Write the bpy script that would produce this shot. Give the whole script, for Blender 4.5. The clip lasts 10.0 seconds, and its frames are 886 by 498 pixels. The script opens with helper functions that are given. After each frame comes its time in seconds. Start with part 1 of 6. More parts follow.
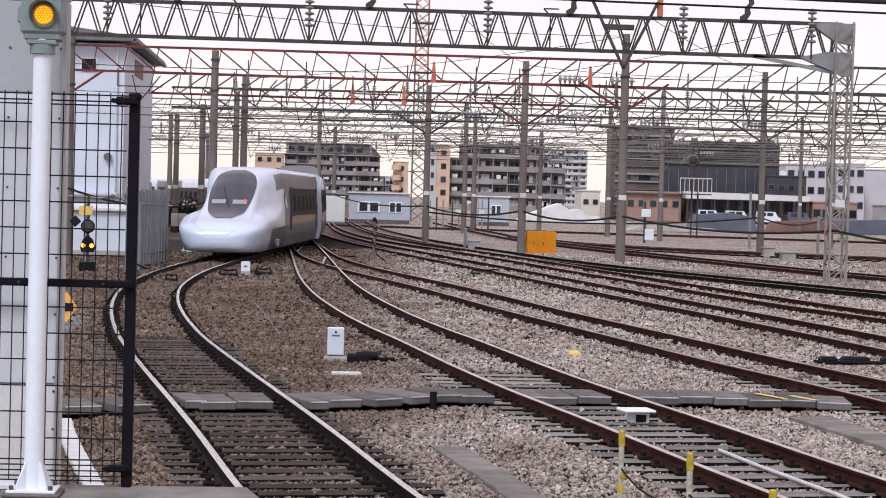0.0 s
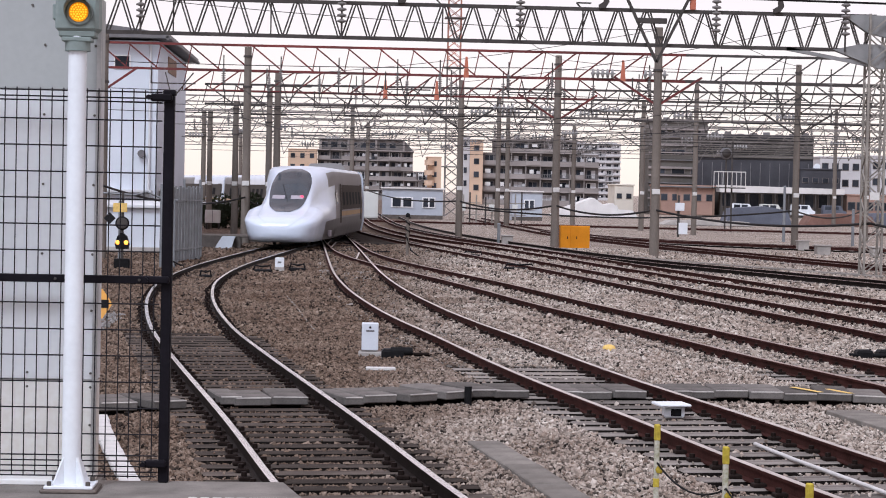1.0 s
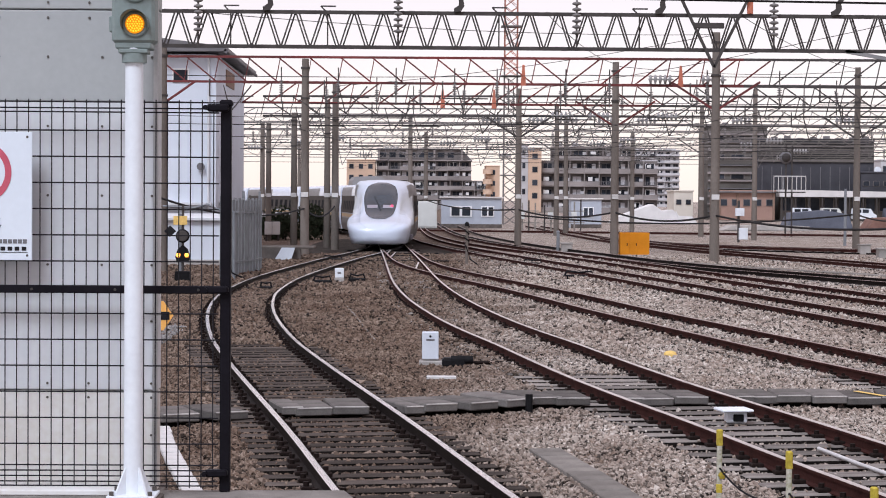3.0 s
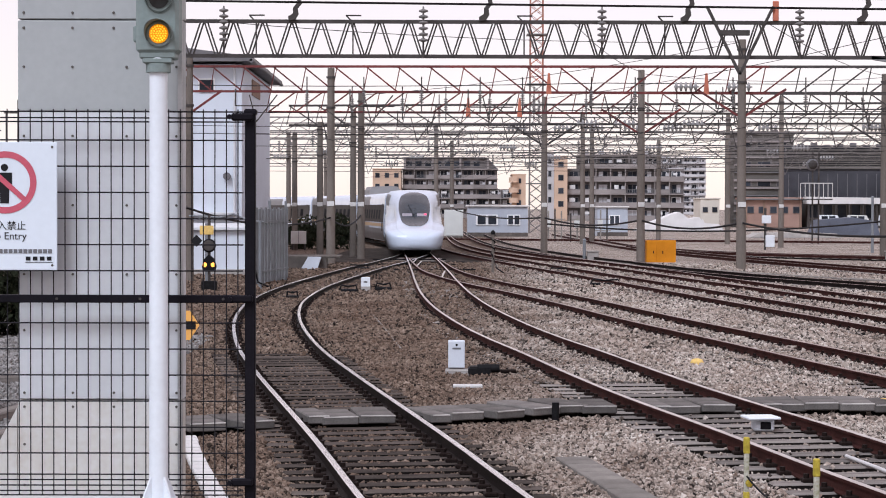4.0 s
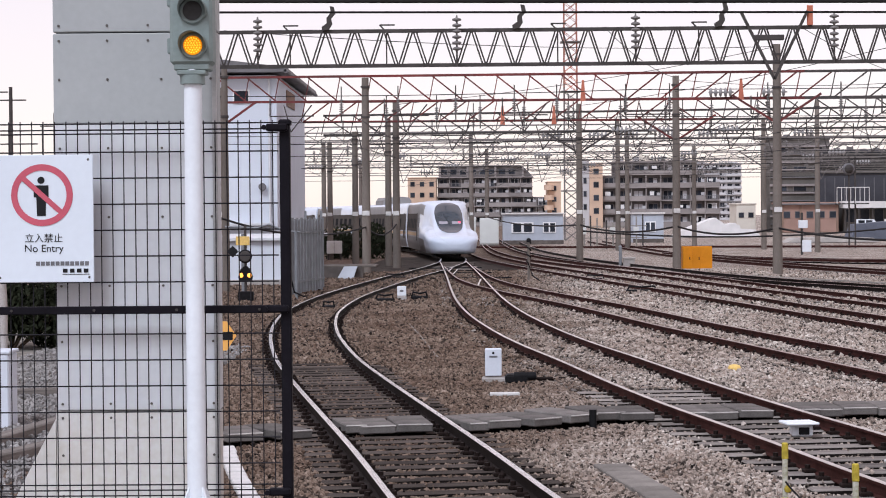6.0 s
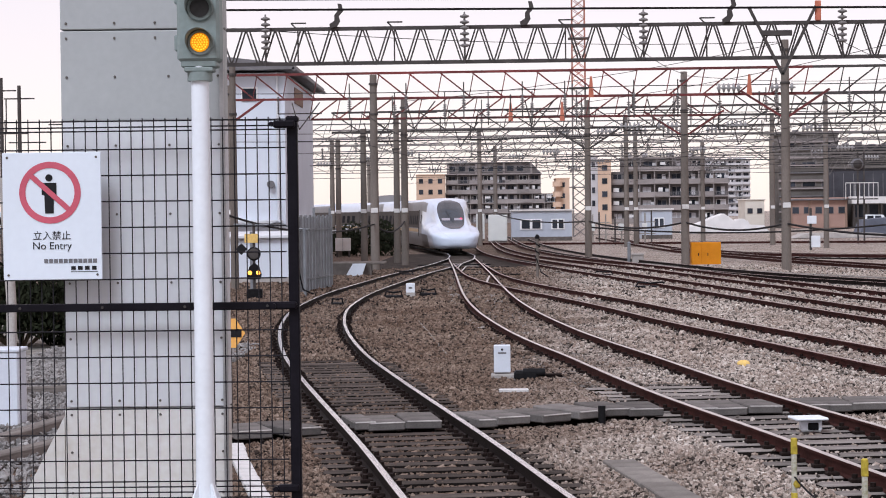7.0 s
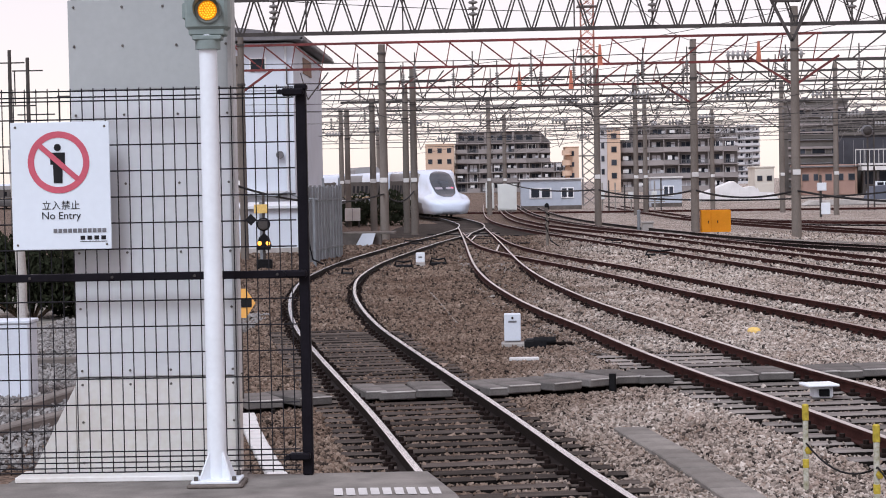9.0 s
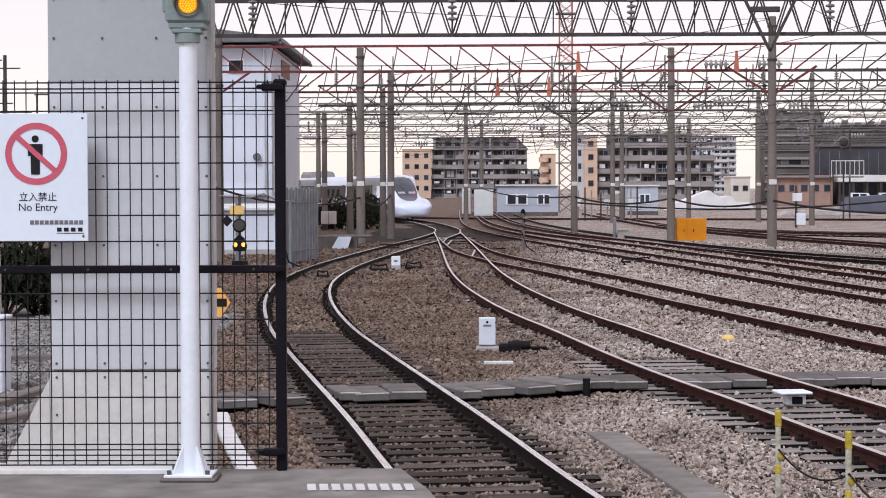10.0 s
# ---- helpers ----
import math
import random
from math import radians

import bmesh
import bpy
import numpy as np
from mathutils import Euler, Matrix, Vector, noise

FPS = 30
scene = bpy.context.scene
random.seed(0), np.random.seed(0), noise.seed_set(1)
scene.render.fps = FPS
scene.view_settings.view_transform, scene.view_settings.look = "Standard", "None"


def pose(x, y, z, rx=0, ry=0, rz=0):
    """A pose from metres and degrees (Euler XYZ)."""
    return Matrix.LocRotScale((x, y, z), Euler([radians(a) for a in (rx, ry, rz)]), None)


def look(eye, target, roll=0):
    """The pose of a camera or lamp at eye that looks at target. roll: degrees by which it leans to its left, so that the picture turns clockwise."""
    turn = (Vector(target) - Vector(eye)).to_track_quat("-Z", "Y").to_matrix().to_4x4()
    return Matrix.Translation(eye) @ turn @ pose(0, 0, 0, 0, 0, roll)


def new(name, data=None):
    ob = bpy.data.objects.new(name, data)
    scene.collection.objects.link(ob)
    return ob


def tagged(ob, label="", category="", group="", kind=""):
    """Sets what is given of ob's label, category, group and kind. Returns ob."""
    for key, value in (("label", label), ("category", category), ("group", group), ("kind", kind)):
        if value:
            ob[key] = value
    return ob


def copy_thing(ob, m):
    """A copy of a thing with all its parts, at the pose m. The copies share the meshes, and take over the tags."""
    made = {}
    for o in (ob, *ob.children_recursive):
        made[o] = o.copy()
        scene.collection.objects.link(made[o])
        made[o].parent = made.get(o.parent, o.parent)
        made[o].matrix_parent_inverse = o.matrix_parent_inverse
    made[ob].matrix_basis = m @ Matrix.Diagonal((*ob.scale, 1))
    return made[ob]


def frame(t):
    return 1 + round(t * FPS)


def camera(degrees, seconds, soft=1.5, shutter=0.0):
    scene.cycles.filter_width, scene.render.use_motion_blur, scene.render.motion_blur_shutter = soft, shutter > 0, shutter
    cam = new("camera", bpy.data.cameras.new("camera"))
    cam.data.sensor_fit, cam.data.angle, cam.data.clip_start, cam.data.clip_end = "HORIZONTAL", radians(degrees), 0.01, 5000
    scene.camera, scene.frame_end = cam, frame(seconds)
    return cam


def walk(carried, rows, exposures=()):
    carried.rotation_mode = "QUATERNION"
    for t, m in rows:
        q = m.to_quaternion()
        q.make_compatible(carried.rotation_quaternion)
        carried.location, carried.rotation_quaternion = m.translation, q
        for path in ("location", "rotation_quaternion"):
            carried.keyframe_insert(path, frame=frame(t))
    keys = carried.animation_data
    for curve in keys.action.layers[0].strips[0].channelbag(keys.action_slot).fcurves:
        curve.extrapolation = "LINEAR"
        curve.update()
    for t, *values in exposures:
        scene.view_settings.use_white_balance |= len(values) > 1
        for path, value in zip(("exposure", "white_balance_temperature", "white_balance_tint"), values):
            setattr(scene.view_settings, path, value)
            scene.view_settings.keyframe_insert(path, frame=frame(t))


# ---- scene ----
cam = camera(25.252, 10.0, soft=1.0)
PATH = [
    (0, pose(-0.011, -0.008, 2.621, 88.477, -1.551, -3.719)),
    (0.5, pose(-0.022, 0.007, 2.623, 88.444, -1.449, -3.201)),
    (1, pose(-0.018, -0.007, 2.618, 88.313, -1.221, -2.761)),
    (1.5, pose(-0.017, 0.012, 2.614, 88.198, -0.958, -2.284)),
    (2, pose(-0.010, -0.011, 2.611, 88.217, -0.698, -1.853)),
    (2.5, pose(-0.012, -0.006, 2.607, 88.377, -0.531, -1.462)),
    (4, pose(-0.001, 0.009, 2.603, 88.802, -0.149, -0.302)),
    (4.5, pose(0.000, -0.000, 2.600, 88.871, -0.000, -0.000)),
    (5, pose(0.001, 0.013, 2.601, 88.937, 0.151, 0.296)),
    (5.5, pose(0.001, 0.005, 2.603, 89.053, 0.319, 0.547)),
    (7, pose(0.007, -0.005, 2.597, 88.965, 0.680, 0.972)),
    (7.5, pose(0.005, 0.011, 2.598, 88.720, 0.775, 1.099)),
    (8, pose(0.004, 0.005, 2.594, 88.512, 0.936, 1.202)),
    (8.5, pose(0.006, 0.023, 2.592, 88.303, 1.067, 1.268)),
    (9, pose(0.005, 0.019, 2.586, 88.088, 1.061, 1.242)),
    (9.5, pose(0.007, 0.009, 2.579, 88.037, 0.780, 1.010)),
    (10, pose(-0.001, 0.011, 2.551, 88.234, 0.170, 0.563)),
]
walk(cam, PATH, [(0, 0.23, 6280, 14), (10, 0.23, 6280, 14)])

# ---- world, sun, exposure ----
SUN_EL, SUN_AZ = 48.0, -156.0        # elevation; azimuth clockwise from +y
world = bpy.data.worlds.new("world")
scene.world = world
world.use_nodes = True
wn = world.node_tree
sky = wn.nodes.new("ShaderNodeTexSky")
sky.sky_type = 'NISHITA'
sky.sun_disc = False
sky.sun_elevation = radians(SUN_EL)
sky.sun_rotation = radians(SUN_AZ)
sky.air_density, sky.dust_density, sky.ozone_density = 1.0, 0.4, 2.0
bg = wn.nodes["Background"]
bg.inputs["Strength"].default_value = 0.04
wn.links.new(sky.outputs["Color"], bg.inputs["Color"])
haze = wn.nodes.new("ShaderNodeBackground")       # thin bright evening overcast over the clear sky
haze.inputs["Color"].default_value, haze.inputs["Strength"].default_value = (1.0, 0.815, 0.765, 1), 0.665
both = wn.nodes.new("ShaderNodeAddShader")
wn.links.new(bg.outputs[0], both.inputs[0])
wn.links.new(haze.outputs[0], both.inputs[1])
wn.links.new(both.outputs[0], wn.nodes["World Output"].inputs["Surface"])
sun = new("sun", bpy.data.lights.new("sun", 'SUN'))
sun.data.energy, sun.data.angle, sun.data.color = 2.0, radians(20), (0.84, 0.94, 1.03)
_d = Vector((math.sin(radians(SUN_AZ)) * math.cos(radians(SUN_EL)), math.cos(radians(SUN_AZ)) * math.cos(radians(SUN_EL)), math.sin(radians(SUN_EL))))
sun.matrix_world = look(_d * 200, (0, 0, 0))


# ---- materials ----
def mat(name, rgb, rough=0.7, metal=0.0, var=0.25, scale=6.0, fine=60.0, bump=0.2, rnd=0.0, tint=None, spec=0.05, stretch=(1, 1, 1)):
    """A surface with large stains, fine grain and relief; rnd varies it from piece to piece."""
    m = bpy.data.materials.new(name)
    m.use_nodes = True
    nt = m.node_tree
    b = nt.nodes["Principled BSDF"]
    b.inputs["Roughness"].default_value, b.inputs["Metallic"].default_value = rough, metal
    b.inputs["Specular IOR Level"].default_value = spec
    tc = nt.nodes.new("ShaderNodeTexCoord")
    mp = nt.nodes.new("ShaderNodeMapping")
    mp.inputs["Scale"].default_value = stretch
    nt.links.new(tc.outputs["Object"], mp.inputs["Vector"])
    n1, n2 = nt.nodes.new("ShaderNodeTexNoise"), nt.nodes.new("ShaderNodeTexNoise")
    n1.inputs["Scale"].default_value, n2.inputs["Scale"].default_value = scale, fine
    n1.inputs["Detail"].default_value, n2.inputs["Detail"].default_value = 5, 3
    for n in (n1, n2):
        nt.links.new(mp.outputs["Vector"], n.inputs["Vector"])
    add = nt.nodes.new("ShaderNodeMath")
    add.operation = 'MULTIPLY_ADD'
    nt.links.new(n2.outputs["Fac"], add.inputs[0])
    add.inputs[1].default_value = 0.5
    nt.links.new(n1.outputs["Fac"], add.inputs[2])
    ramp = nt.nodes.new("ShaderNodeValToRGB")
    t = tint or rgb
    ramp.color_ramp.elements[0].position, ramp.color_ramp.elements[1].position = 0.45, 1.05
    ramp.color_ramp.elements[0].color = (*[c * (1 - var) for c in t], 1)
    ramp.color_ramp.elements[1].color = (*[min(1, c * (1 + var)) for c in rgb], 1)
    nt.links.new(add.outputs[0], ramp.inputs["Fac"])
    out = ramp.outputs["Color"]
    if rnd:
        oi, hs, mr = nt.nodes.new("ShaderNodeObjectInfo"), nt.nodes.new("ShaderNodeHueSaturation"), nt.nodes.new("ShaderNodeMapRange")
        mr.inputs["To Min"].default_value, mr.inputs["To Max"].default_value = 1 - rnd, 1 + rnd
        nt.links.new(oi.outputs["Random"], mr.inputs["Value"])
        nt.links.new(mr.outputs["Result"], hs.inputs["Value"])
        nt.links.new(out, hs.inputs["Color"])
        out = hs.outputs["Color"]
    nt.links.new(out, b.inputs["Base Color"])
    if bump:
        bp = nt.nodes.new("ShaderNodeBump")
        bp.inputs["Strength"].default_value, bp.inputs["Distance"].default_value = bump, 0.02
        nt.links.new(add.outputs[0], bp.inputs["Height"])
        nt.links.new(bp.outputs["Normal"], b.inputs["Normal"])
    return m


def glow(name, rgb, strength):
    m = mat(name, rgb, 0.3, bump=0)
    b = m.node_tree.nodes["Principled BSDF"]
    b.inputs["Emission Color"].default_value = (*rgb, 1)
    b.inputs["Emission Strength"].default_value = strength
    return m


def stone_mat(name, cols, cell, rnd_island):
    """Broken stone: every cell or every loose stone has its own shade out of cols, and stains lie over many."""
    m = bpy.data.materials.new(name)
    m.use_nodes = True
    nt = m.node_tree
    b = nt.nodes["Principled BSDF"]
    b.inputs["Roughness"].default_value = 0.9
    b.inputs["Specular IOR Level"].default_value = 0.25
    geo = nt.nodes.new("ShaderNodeNewGeometry")
    ramp = nt.nodes.new("ShaderNodeValToRGB")
    els = ramp.color_ramp.elements
    while len(els) < len(cols):
        els.new(0.5)
    for i, c in enumerate(cols):
        els[i].position, els[i].color = i / (len(cols) - 1), (*c, 1)
    big = nt.nodes.new("ShaderNodeTexNoise")
    big.inputs["Scale"].default_value, big.inputs["Detail"].default_value = 0.35, 6
    nt.links.new(geo.outputs["Position"], big.inputs["Vector"])
    mix = nt.nodes.new("ShaderNodeMix")
    mix.data_type, mix.blend_type = 'RGBA', 'MULTIPLY'
    mix.inputs["Factor"].default_value = 1.0
    stain = nt.nodes.new("ShaderNodeValToRGB")
    stain.color_ramp.elements[0].position, stain.color_ramp.elements[1].position = 0.36, 0.62
    stain.color_ramp.elements[0].color, stain.color_ramp.elements[1].color = (0.74, 0.69, 0.665, 1), (1, 1, 1, 1)
    nt.links.new(big.outputs["Fac"], stain.inputs["Fac"])
    # brown brake dust lies on the stone round the two used tracks
    sp = nt.nodes.new("ShaderNodeSeparateXYZ")
    nt.links.new(geo.outputs["Position"], sp.inputs[0])
    lean = nt.nodes.new("ShaderNodeMath")
    lean.operation, lean.inputs[1].default_value = 'MULTIPLY_ADD', -0.03
    nt.links.new(sp.outputs["Y"], lean.inputs[0])
    nt.links.new(sp.outputs["X"], lean.inputs[2])
    wob = nt.nodes.new("ShaderNodeMath")
    wob.operation, wob.inputs[1].default_value = 'MULTIPLY_ADD', 3.0
    nt.links.new(big.outputs["Fac"], wob.inputs[0])
    nt.links.new(lean.outputs[0], wob.inputs[2])
    dust = nt.nodes.new("ShaderNodeMapRange")
    dust.inputs["From Min"].default_value, dust.inputs["From Max"].default_value = 0.9, 3.6
    nt.links.new(wob.outputs[0], dust.inputs["Value"])
    dmix = nt.nodes.new("ShaderNodeMix")
    dmix.data_type = 'RGBA'
    dmix.inputs["A"].default_value, dmix.inputs["B"].default_value = (0.44, 0.37, 0.325, 1), (1, 1, 1, 1)
    nt.links.new(dust.outputs["Result"], dmix.inputs["Factor"])
    dm2 = nt.nodes.new("ShaderNodeMix")
    dm2.data_type, dm2.blend_type = 'RGBA', 'MULTIPLY'
    dm2.inputs["Factor"].default_value = 1.0
    nt.links.new(dmix.outputs["Result"], dm2.inputs["A"])
    nt.links.new(stain.outputs["Color"], dm2.inputs["B"])
    if rnd_island:
        nt.links.new(geo.outputs["Random Per Island"], ramp.inputs["Fac"])
    else:
        vo = nt.nodes.new("ShaderNodeTexVoronoi")
        vo.inputs["Scale"].default_value = 1 / cell
        nt.links.new(geo.outputs["Position"], vo.inputs["Vector"])
        sep = nt.nodes.new("ShaderNodeSeparateColor")
        nt.links.new(vo.outputs["Color"], sep.inputs["Color"])
        nt.links.new(sep.outputs[0], ramp.inputs["Fac"])
        bp = nt.nodes.new("ShaderNodeBump")
        bp.inputs["Strength"].default_value, bp.inputs["Distance"].default_value = 1.0, 0.05
        bp.invert = True
        nt.links.new(vo.outputs["Distance"], bp.inputs["Height"])
        nt.links.new(bp.outputs["Normal"], b.inputs["Normal"])
    nt.links.new(ramp.outputs["Color"], mix.inputs["A"])
    nt.links.new(dm2.outputs["Result"], mix.inputs["B"])
    nt.links.new(mix.outputs["Result"], b.inputs["Base Color"])
    return m


STONES = ((0.018, 0.015, 0.013), (0.23, 0.196, 0.168), (0.42, 0.365, 0.315), (0.54, 0.485, 0.43), (0.30, 0.232, 0.185), (0.70, 0.65, 0.59))
M_BALLAST = stone_mat("ballast", STONES, 0.055, False)
M_STONE = stone_mat("ballast_stone", STONES, 0.05, True)
M_RUST = mat("rusty_rail", (0.045, 0.018, 0.0155), 0.75, 0.0, 0.45, 3, 50, 0.25)
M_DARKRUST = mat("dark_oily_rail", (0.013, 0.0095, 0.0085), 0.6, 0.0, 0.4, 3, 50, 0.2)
M_SHINE = mat("polished_rail_head", (0.78, 0.76, 0.73), 0.22, 1.0, 0.1, 2, 40, 0.02)
M_DULL = mat("worn_rail_head", (0.62, 0.57, 0.53), 0.30, 0.9, 0.25, 2, 40, 0.05)
M_RUSTTOP = mat("rusted_rail_head", (0.30, 0.22, 0.195), 0.34, 0.5, 0.3, 2, 40, 0.05)
# near-black bed colour that holds the shade of the sleeper gaps
M_GAPBED = mat("gap_shade_bed", (0.020, 0.0165, 0.0145), 0.95, 0, 0.7, 9, 35, 1.0)
M_TRAINGLASS = mat("tinted_train_window", (0.010, 0.010, 0.012), 0.6, 0, 0.3, 1, 20, 0, spec=0.02)
# caked dirt and the shade low in the gaps, both in one near-black colour
M_DIRTSHADE = mat("dirt_and_shade_timber", (0.012, 0.010, 0.009), 0.9, 0, 0.5, 6, 60, 0.4, rnd=0.3)
M_LID = mat("pale_duct_concrete", (0.20, 0.185, 0.168), 0.9, 0, 0.3, 3, 50, 0.3, rnd=0.15)
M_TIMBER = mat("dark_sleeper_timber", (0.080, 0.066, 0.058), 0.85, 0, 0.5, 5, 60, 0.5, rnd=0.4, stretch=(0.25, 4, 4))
M_TIMBER2 = mat("weathered_sleeper", (0.20, 0.18, 0.165), 0.85, 0, 0.4, 5, 60, 0.4, rnd=0.35, stretch=(0.25, 4, 4))
M_CLIP = mat("rail_fastening_iron", (0.018, 0.0125, 0.011), 0.7, 0.2, 0.4, 20, 90, 0.2)
M_CONC = mat("concrete", (0.36, 0.34, 0.32), 0.85, 0, 0.3, 1.6, 45, 0.25, rnd=0.14)
M_DARKCONC = mat("weathered_concrete", (0.115, 0.10, 0.09), 0.88, 0, 0.4, 2.5, 50, 0.35, rnd=0.2)
M_POLE = mat("pole_concrete", (0.165, 0.143, 0.125), 0.85, 0, 0.3, 1.2, 30, 0.2, stretch=(1, 1, 0.25), rnd=0.1)
M_POLEDARK = mat("dark_steel_pole", (0.10, 0.09, 0.082), 0.6, 0.2, 0.3, 1.2, 30, 0.1, stretch=(1, 1, 0.3))
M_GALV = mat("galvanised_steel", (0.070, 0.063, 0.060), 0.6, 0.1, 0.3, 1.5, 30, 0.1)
# distant steel: the paling by haze is mixed into this colour
M_HAZESTEEL = mat("haze_paled_far_steel", (0.17, 0.155, 0.148), 0.6, 0.1, 0.35, 0.8, 30, 0.1)
M_LATTICE = mat("cream_weathered_steel", (0.27, 0.25, 0.225), 0.6, 0.2, 0.3, 2, 30, 0.1)
M_RED = mat("red_steel", (0.17, 0.042, 0.040), 0.6, 0.0, 0.35, 0.35, 20, 0.1, tint=(0.06, 0.05, 0.05))
M_REDTAG = mat("orange_red_paint", (0.50, 0.17, 0.11), 0.6, 0, 0.15, 4, 30, 0)
M_WIRE = mat("dark_cable", (0.03, 0.028, 0.028), 0.6, 0.1, 0.2, 3, 20, 0)
M_INSUL = mat("insulator_porcelain", (0.19, 0.178, 0.172), 0.25, 0, 0.2, 8, 40, 0)
M_INSULW = mat("pale_insulator_glass", (0.30, 0.29, 0.285), 0.2, 0, 0.15, 8, 40, 0)
M_WHITE = mat("white_paint", (0.72, 0.76, 0.80), 0.45, 0, 0.07, 2.5, 40, 0.05)
M_BAND = mat("white_band", (0.60, 0.59, 0.57), 0.6, 0, 0.12, 6, 40, 0)
M_PANEL = mat("pale_grey_panel", (0.62, 0.635, 0.655), 0.5, 0, 0.07, 1.2, 30, 0.05)
M_PANELTOP = mat("grey_green_panel", (0.385, 0.405, 0.405), 0.5, 0, 0.08, 1.2, 30, 0.05)
M_PANELLOW = mat("stained_cream_panel", (0.68, 0.685, 0.68), 0.55, 0, 0.08, 1.5, 30, 0.05, tint=(0.64, 0.60, 0.54))
M_STEELEDGE = mat("brushed_steel_edge", (0.45, 0.45, 0.45), 0.4, 0.8, 0.15, 3, 60, 0.05)
M_BOLT = mat("dark_bolt", (0.13, 0.12, 0.11), 0.5, 0.6, 0.2, 10, 60, 0)
M_BLACK = mat("black_powder_coat", (0.010, 0.009, 0.012), 0.45, 0, 0.3, 6, 60, 0.05)
M_MESH = mat("black_fence_wire", (0.022, 0.021, 0.024), 0.5, 0, 0.25, 6, 60, 0)
M_SIGNW = mat("white_sign_plate", (0.68, 0.74, 0.80), 0.4, 0, 0.04, 2, 30, 0)
M_SIGNR = mat("faded_red_print", (0.52, 0.11, 0.15), 0.5, 0, 0.12, 5, 60, 0)
M_INK = mat("black_print", (0.02, 0.02, 0.022), 0.5, 0, 0.2, 5, 60, 0)
M_INKG = mat("grey_print", (0.16, 0.16, 0.17), 0.5, 0, 0.2, 5, 60, 0)
M_SIGNAL = mat("grey_green_signal_case", (0.22, 0.265, 0.255), 0.5, 0, 0.15, 5, 50, 0.05)
M_LENS = mat("dark_lens", (0.05, 0.05, 0.05), 0.12, 0, 0.3, 8, 50, 0)
M_AMBER = glow("amber_lamp", (1.0, 0.50, 0.03), 0.95)
M_AMBERRING = glow("amber_reflector", (0.95, 0.36, 0.012), 0.30)
M_WARMLAMP = glow("warm_lamp", (1.0, 0.40, 0.06), 1.8)
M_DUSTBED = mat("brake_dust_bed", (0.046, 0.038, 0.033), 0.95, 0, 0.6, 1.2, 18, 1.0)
M_TAIL = glow("red_tail_lamp", (0.9, 0.08, 0.16), 1.0)
M_PLAT = mat("platform_asphalt", (0.21, 0.195, 0.18), 0.95, 0, 0.38, 5, 140, 0.5, spec=0.03)
M_SLAB = mat("worn_slab_concrete", (0.135, 0.125, 0.117), 0.85, 0, 0.35, 3, 50, 0.25, rnd=0.3)
M_MAST = mat("faded_red_mast_steel", (0.36, 0.17, 0.13), 0.7, 0.1, 0.3, 0.5, 20, 0.1)
M_YELLOW = mat("yellow_paint", (0.72, 0.50, 0.17), 0.6, 0, 0.2, 10, 60, 0.1)
M_YELTAPE = mat("dirty_yellow_tape", (0.42, 0.33, 0.05), 0.6, 0, 0.35, 18, 60, 0.1)
M_STAKE = mat("lichen_concrete_stake", (0.42, 0.41, 0.37), 0.85, 0, 0.4, 12, 60, 0.3, tint=(0.35, 0.34, 0.16))
M_ORANGE = mat("orange_enamel", (0.66, 0.25, 0.02), 0.5, 0, 0.12, 2, 30, 0.05)
M_ARROW = mat("orange_plate", (0.82, 0.43, 0.12), 0.5, 0, 0.1, 4, 30, 0)
M_CABGREY = mat("pale_cabinet_paint", (0.62, 0.635, 0.61), 0.5, 0, 0.06, 1.5, 30, 0.05)
M_HUT = mat("blue_white_siding", (0.60, 0.64, 0.70), 0.55, 0, 0.08, 1.5, 30, 0.05)
M_HUTWALL = mat("blue_grey_siding", (0.43, 0.465, 0.52), 0.55, 0, 0.08, 1.5, 30, 0.05)
M_PLATE = mat("pale_gusset_steel", (0.25, 0.25, 0.25), 0.6, 0.1, 0.2, 1.5, 30, 0.05)
M_ROOFW = mat("pale_sheet_roof", (0.62, 0.60, 0.58), 0.5, 0, 0.12, 0.8, 20, 0.05)
M_APTFRAME = mat("grey_window_frame", (0.16, 0.15, 0.15), 0.6, 0, 0.3, 0.5, 30, 0, rnd=0.5)
M_GLASS = mat("dark_window_glass", (0.035, 0.04, 0.05), 0.08, 0, 0.4, 0.8, 20, 0, rnd=0.5)
M_FRAME = mat("white_window_frame", (0.78, 0.78, 0.78), 0.5, 0, 0.06, 3, 30, 0)
M_WALLBLUE = mat("pale_blue_render", (0.62, 0.66, 0.72), 0.7, 0, 0.07, 0.5, 25, 0.08)
M_EAVE = mat("grey_roof_metal", (0.17, 0.165, 0.17), 0.55, 0.2, 0.2, 1, 25, 0.1)
M_BROWN = mat("brown_wall_panel", (0.25, 0.17, 0.13), 0.7, 0, 0.2, 1, 25, 0.1)
M_BALC = mat("brown_grey_balcony", (0.27, 0.245, 0.235), 0.8, 0, 0.2, 0.2, 10, 0, rnd=0.12)
M_WALLB = mat("grey_brown_tile_wall", (0.28, 0.25, 0.24), 0.8, 0, 0.2, 0.2, 8, 0)
# dark wall colour that also stands in for shade inside recesses
M_RECESS = mat("dark_wall_recess_shade", (0.15, 0.135, 0.13), 0.85, 0, 0.35, 0.3, 8, 0)
M_TERRA = mat("orange_tile_wall", (0.56, 0.405, 0.30), 0.8, 0, 0.15, 0.25, 8, 0)
M_PALEB = mat("pale_far_wall", (0.50, 0.49, 0.50), 0.8, 0, 0.12, 0.2, 8, 0)
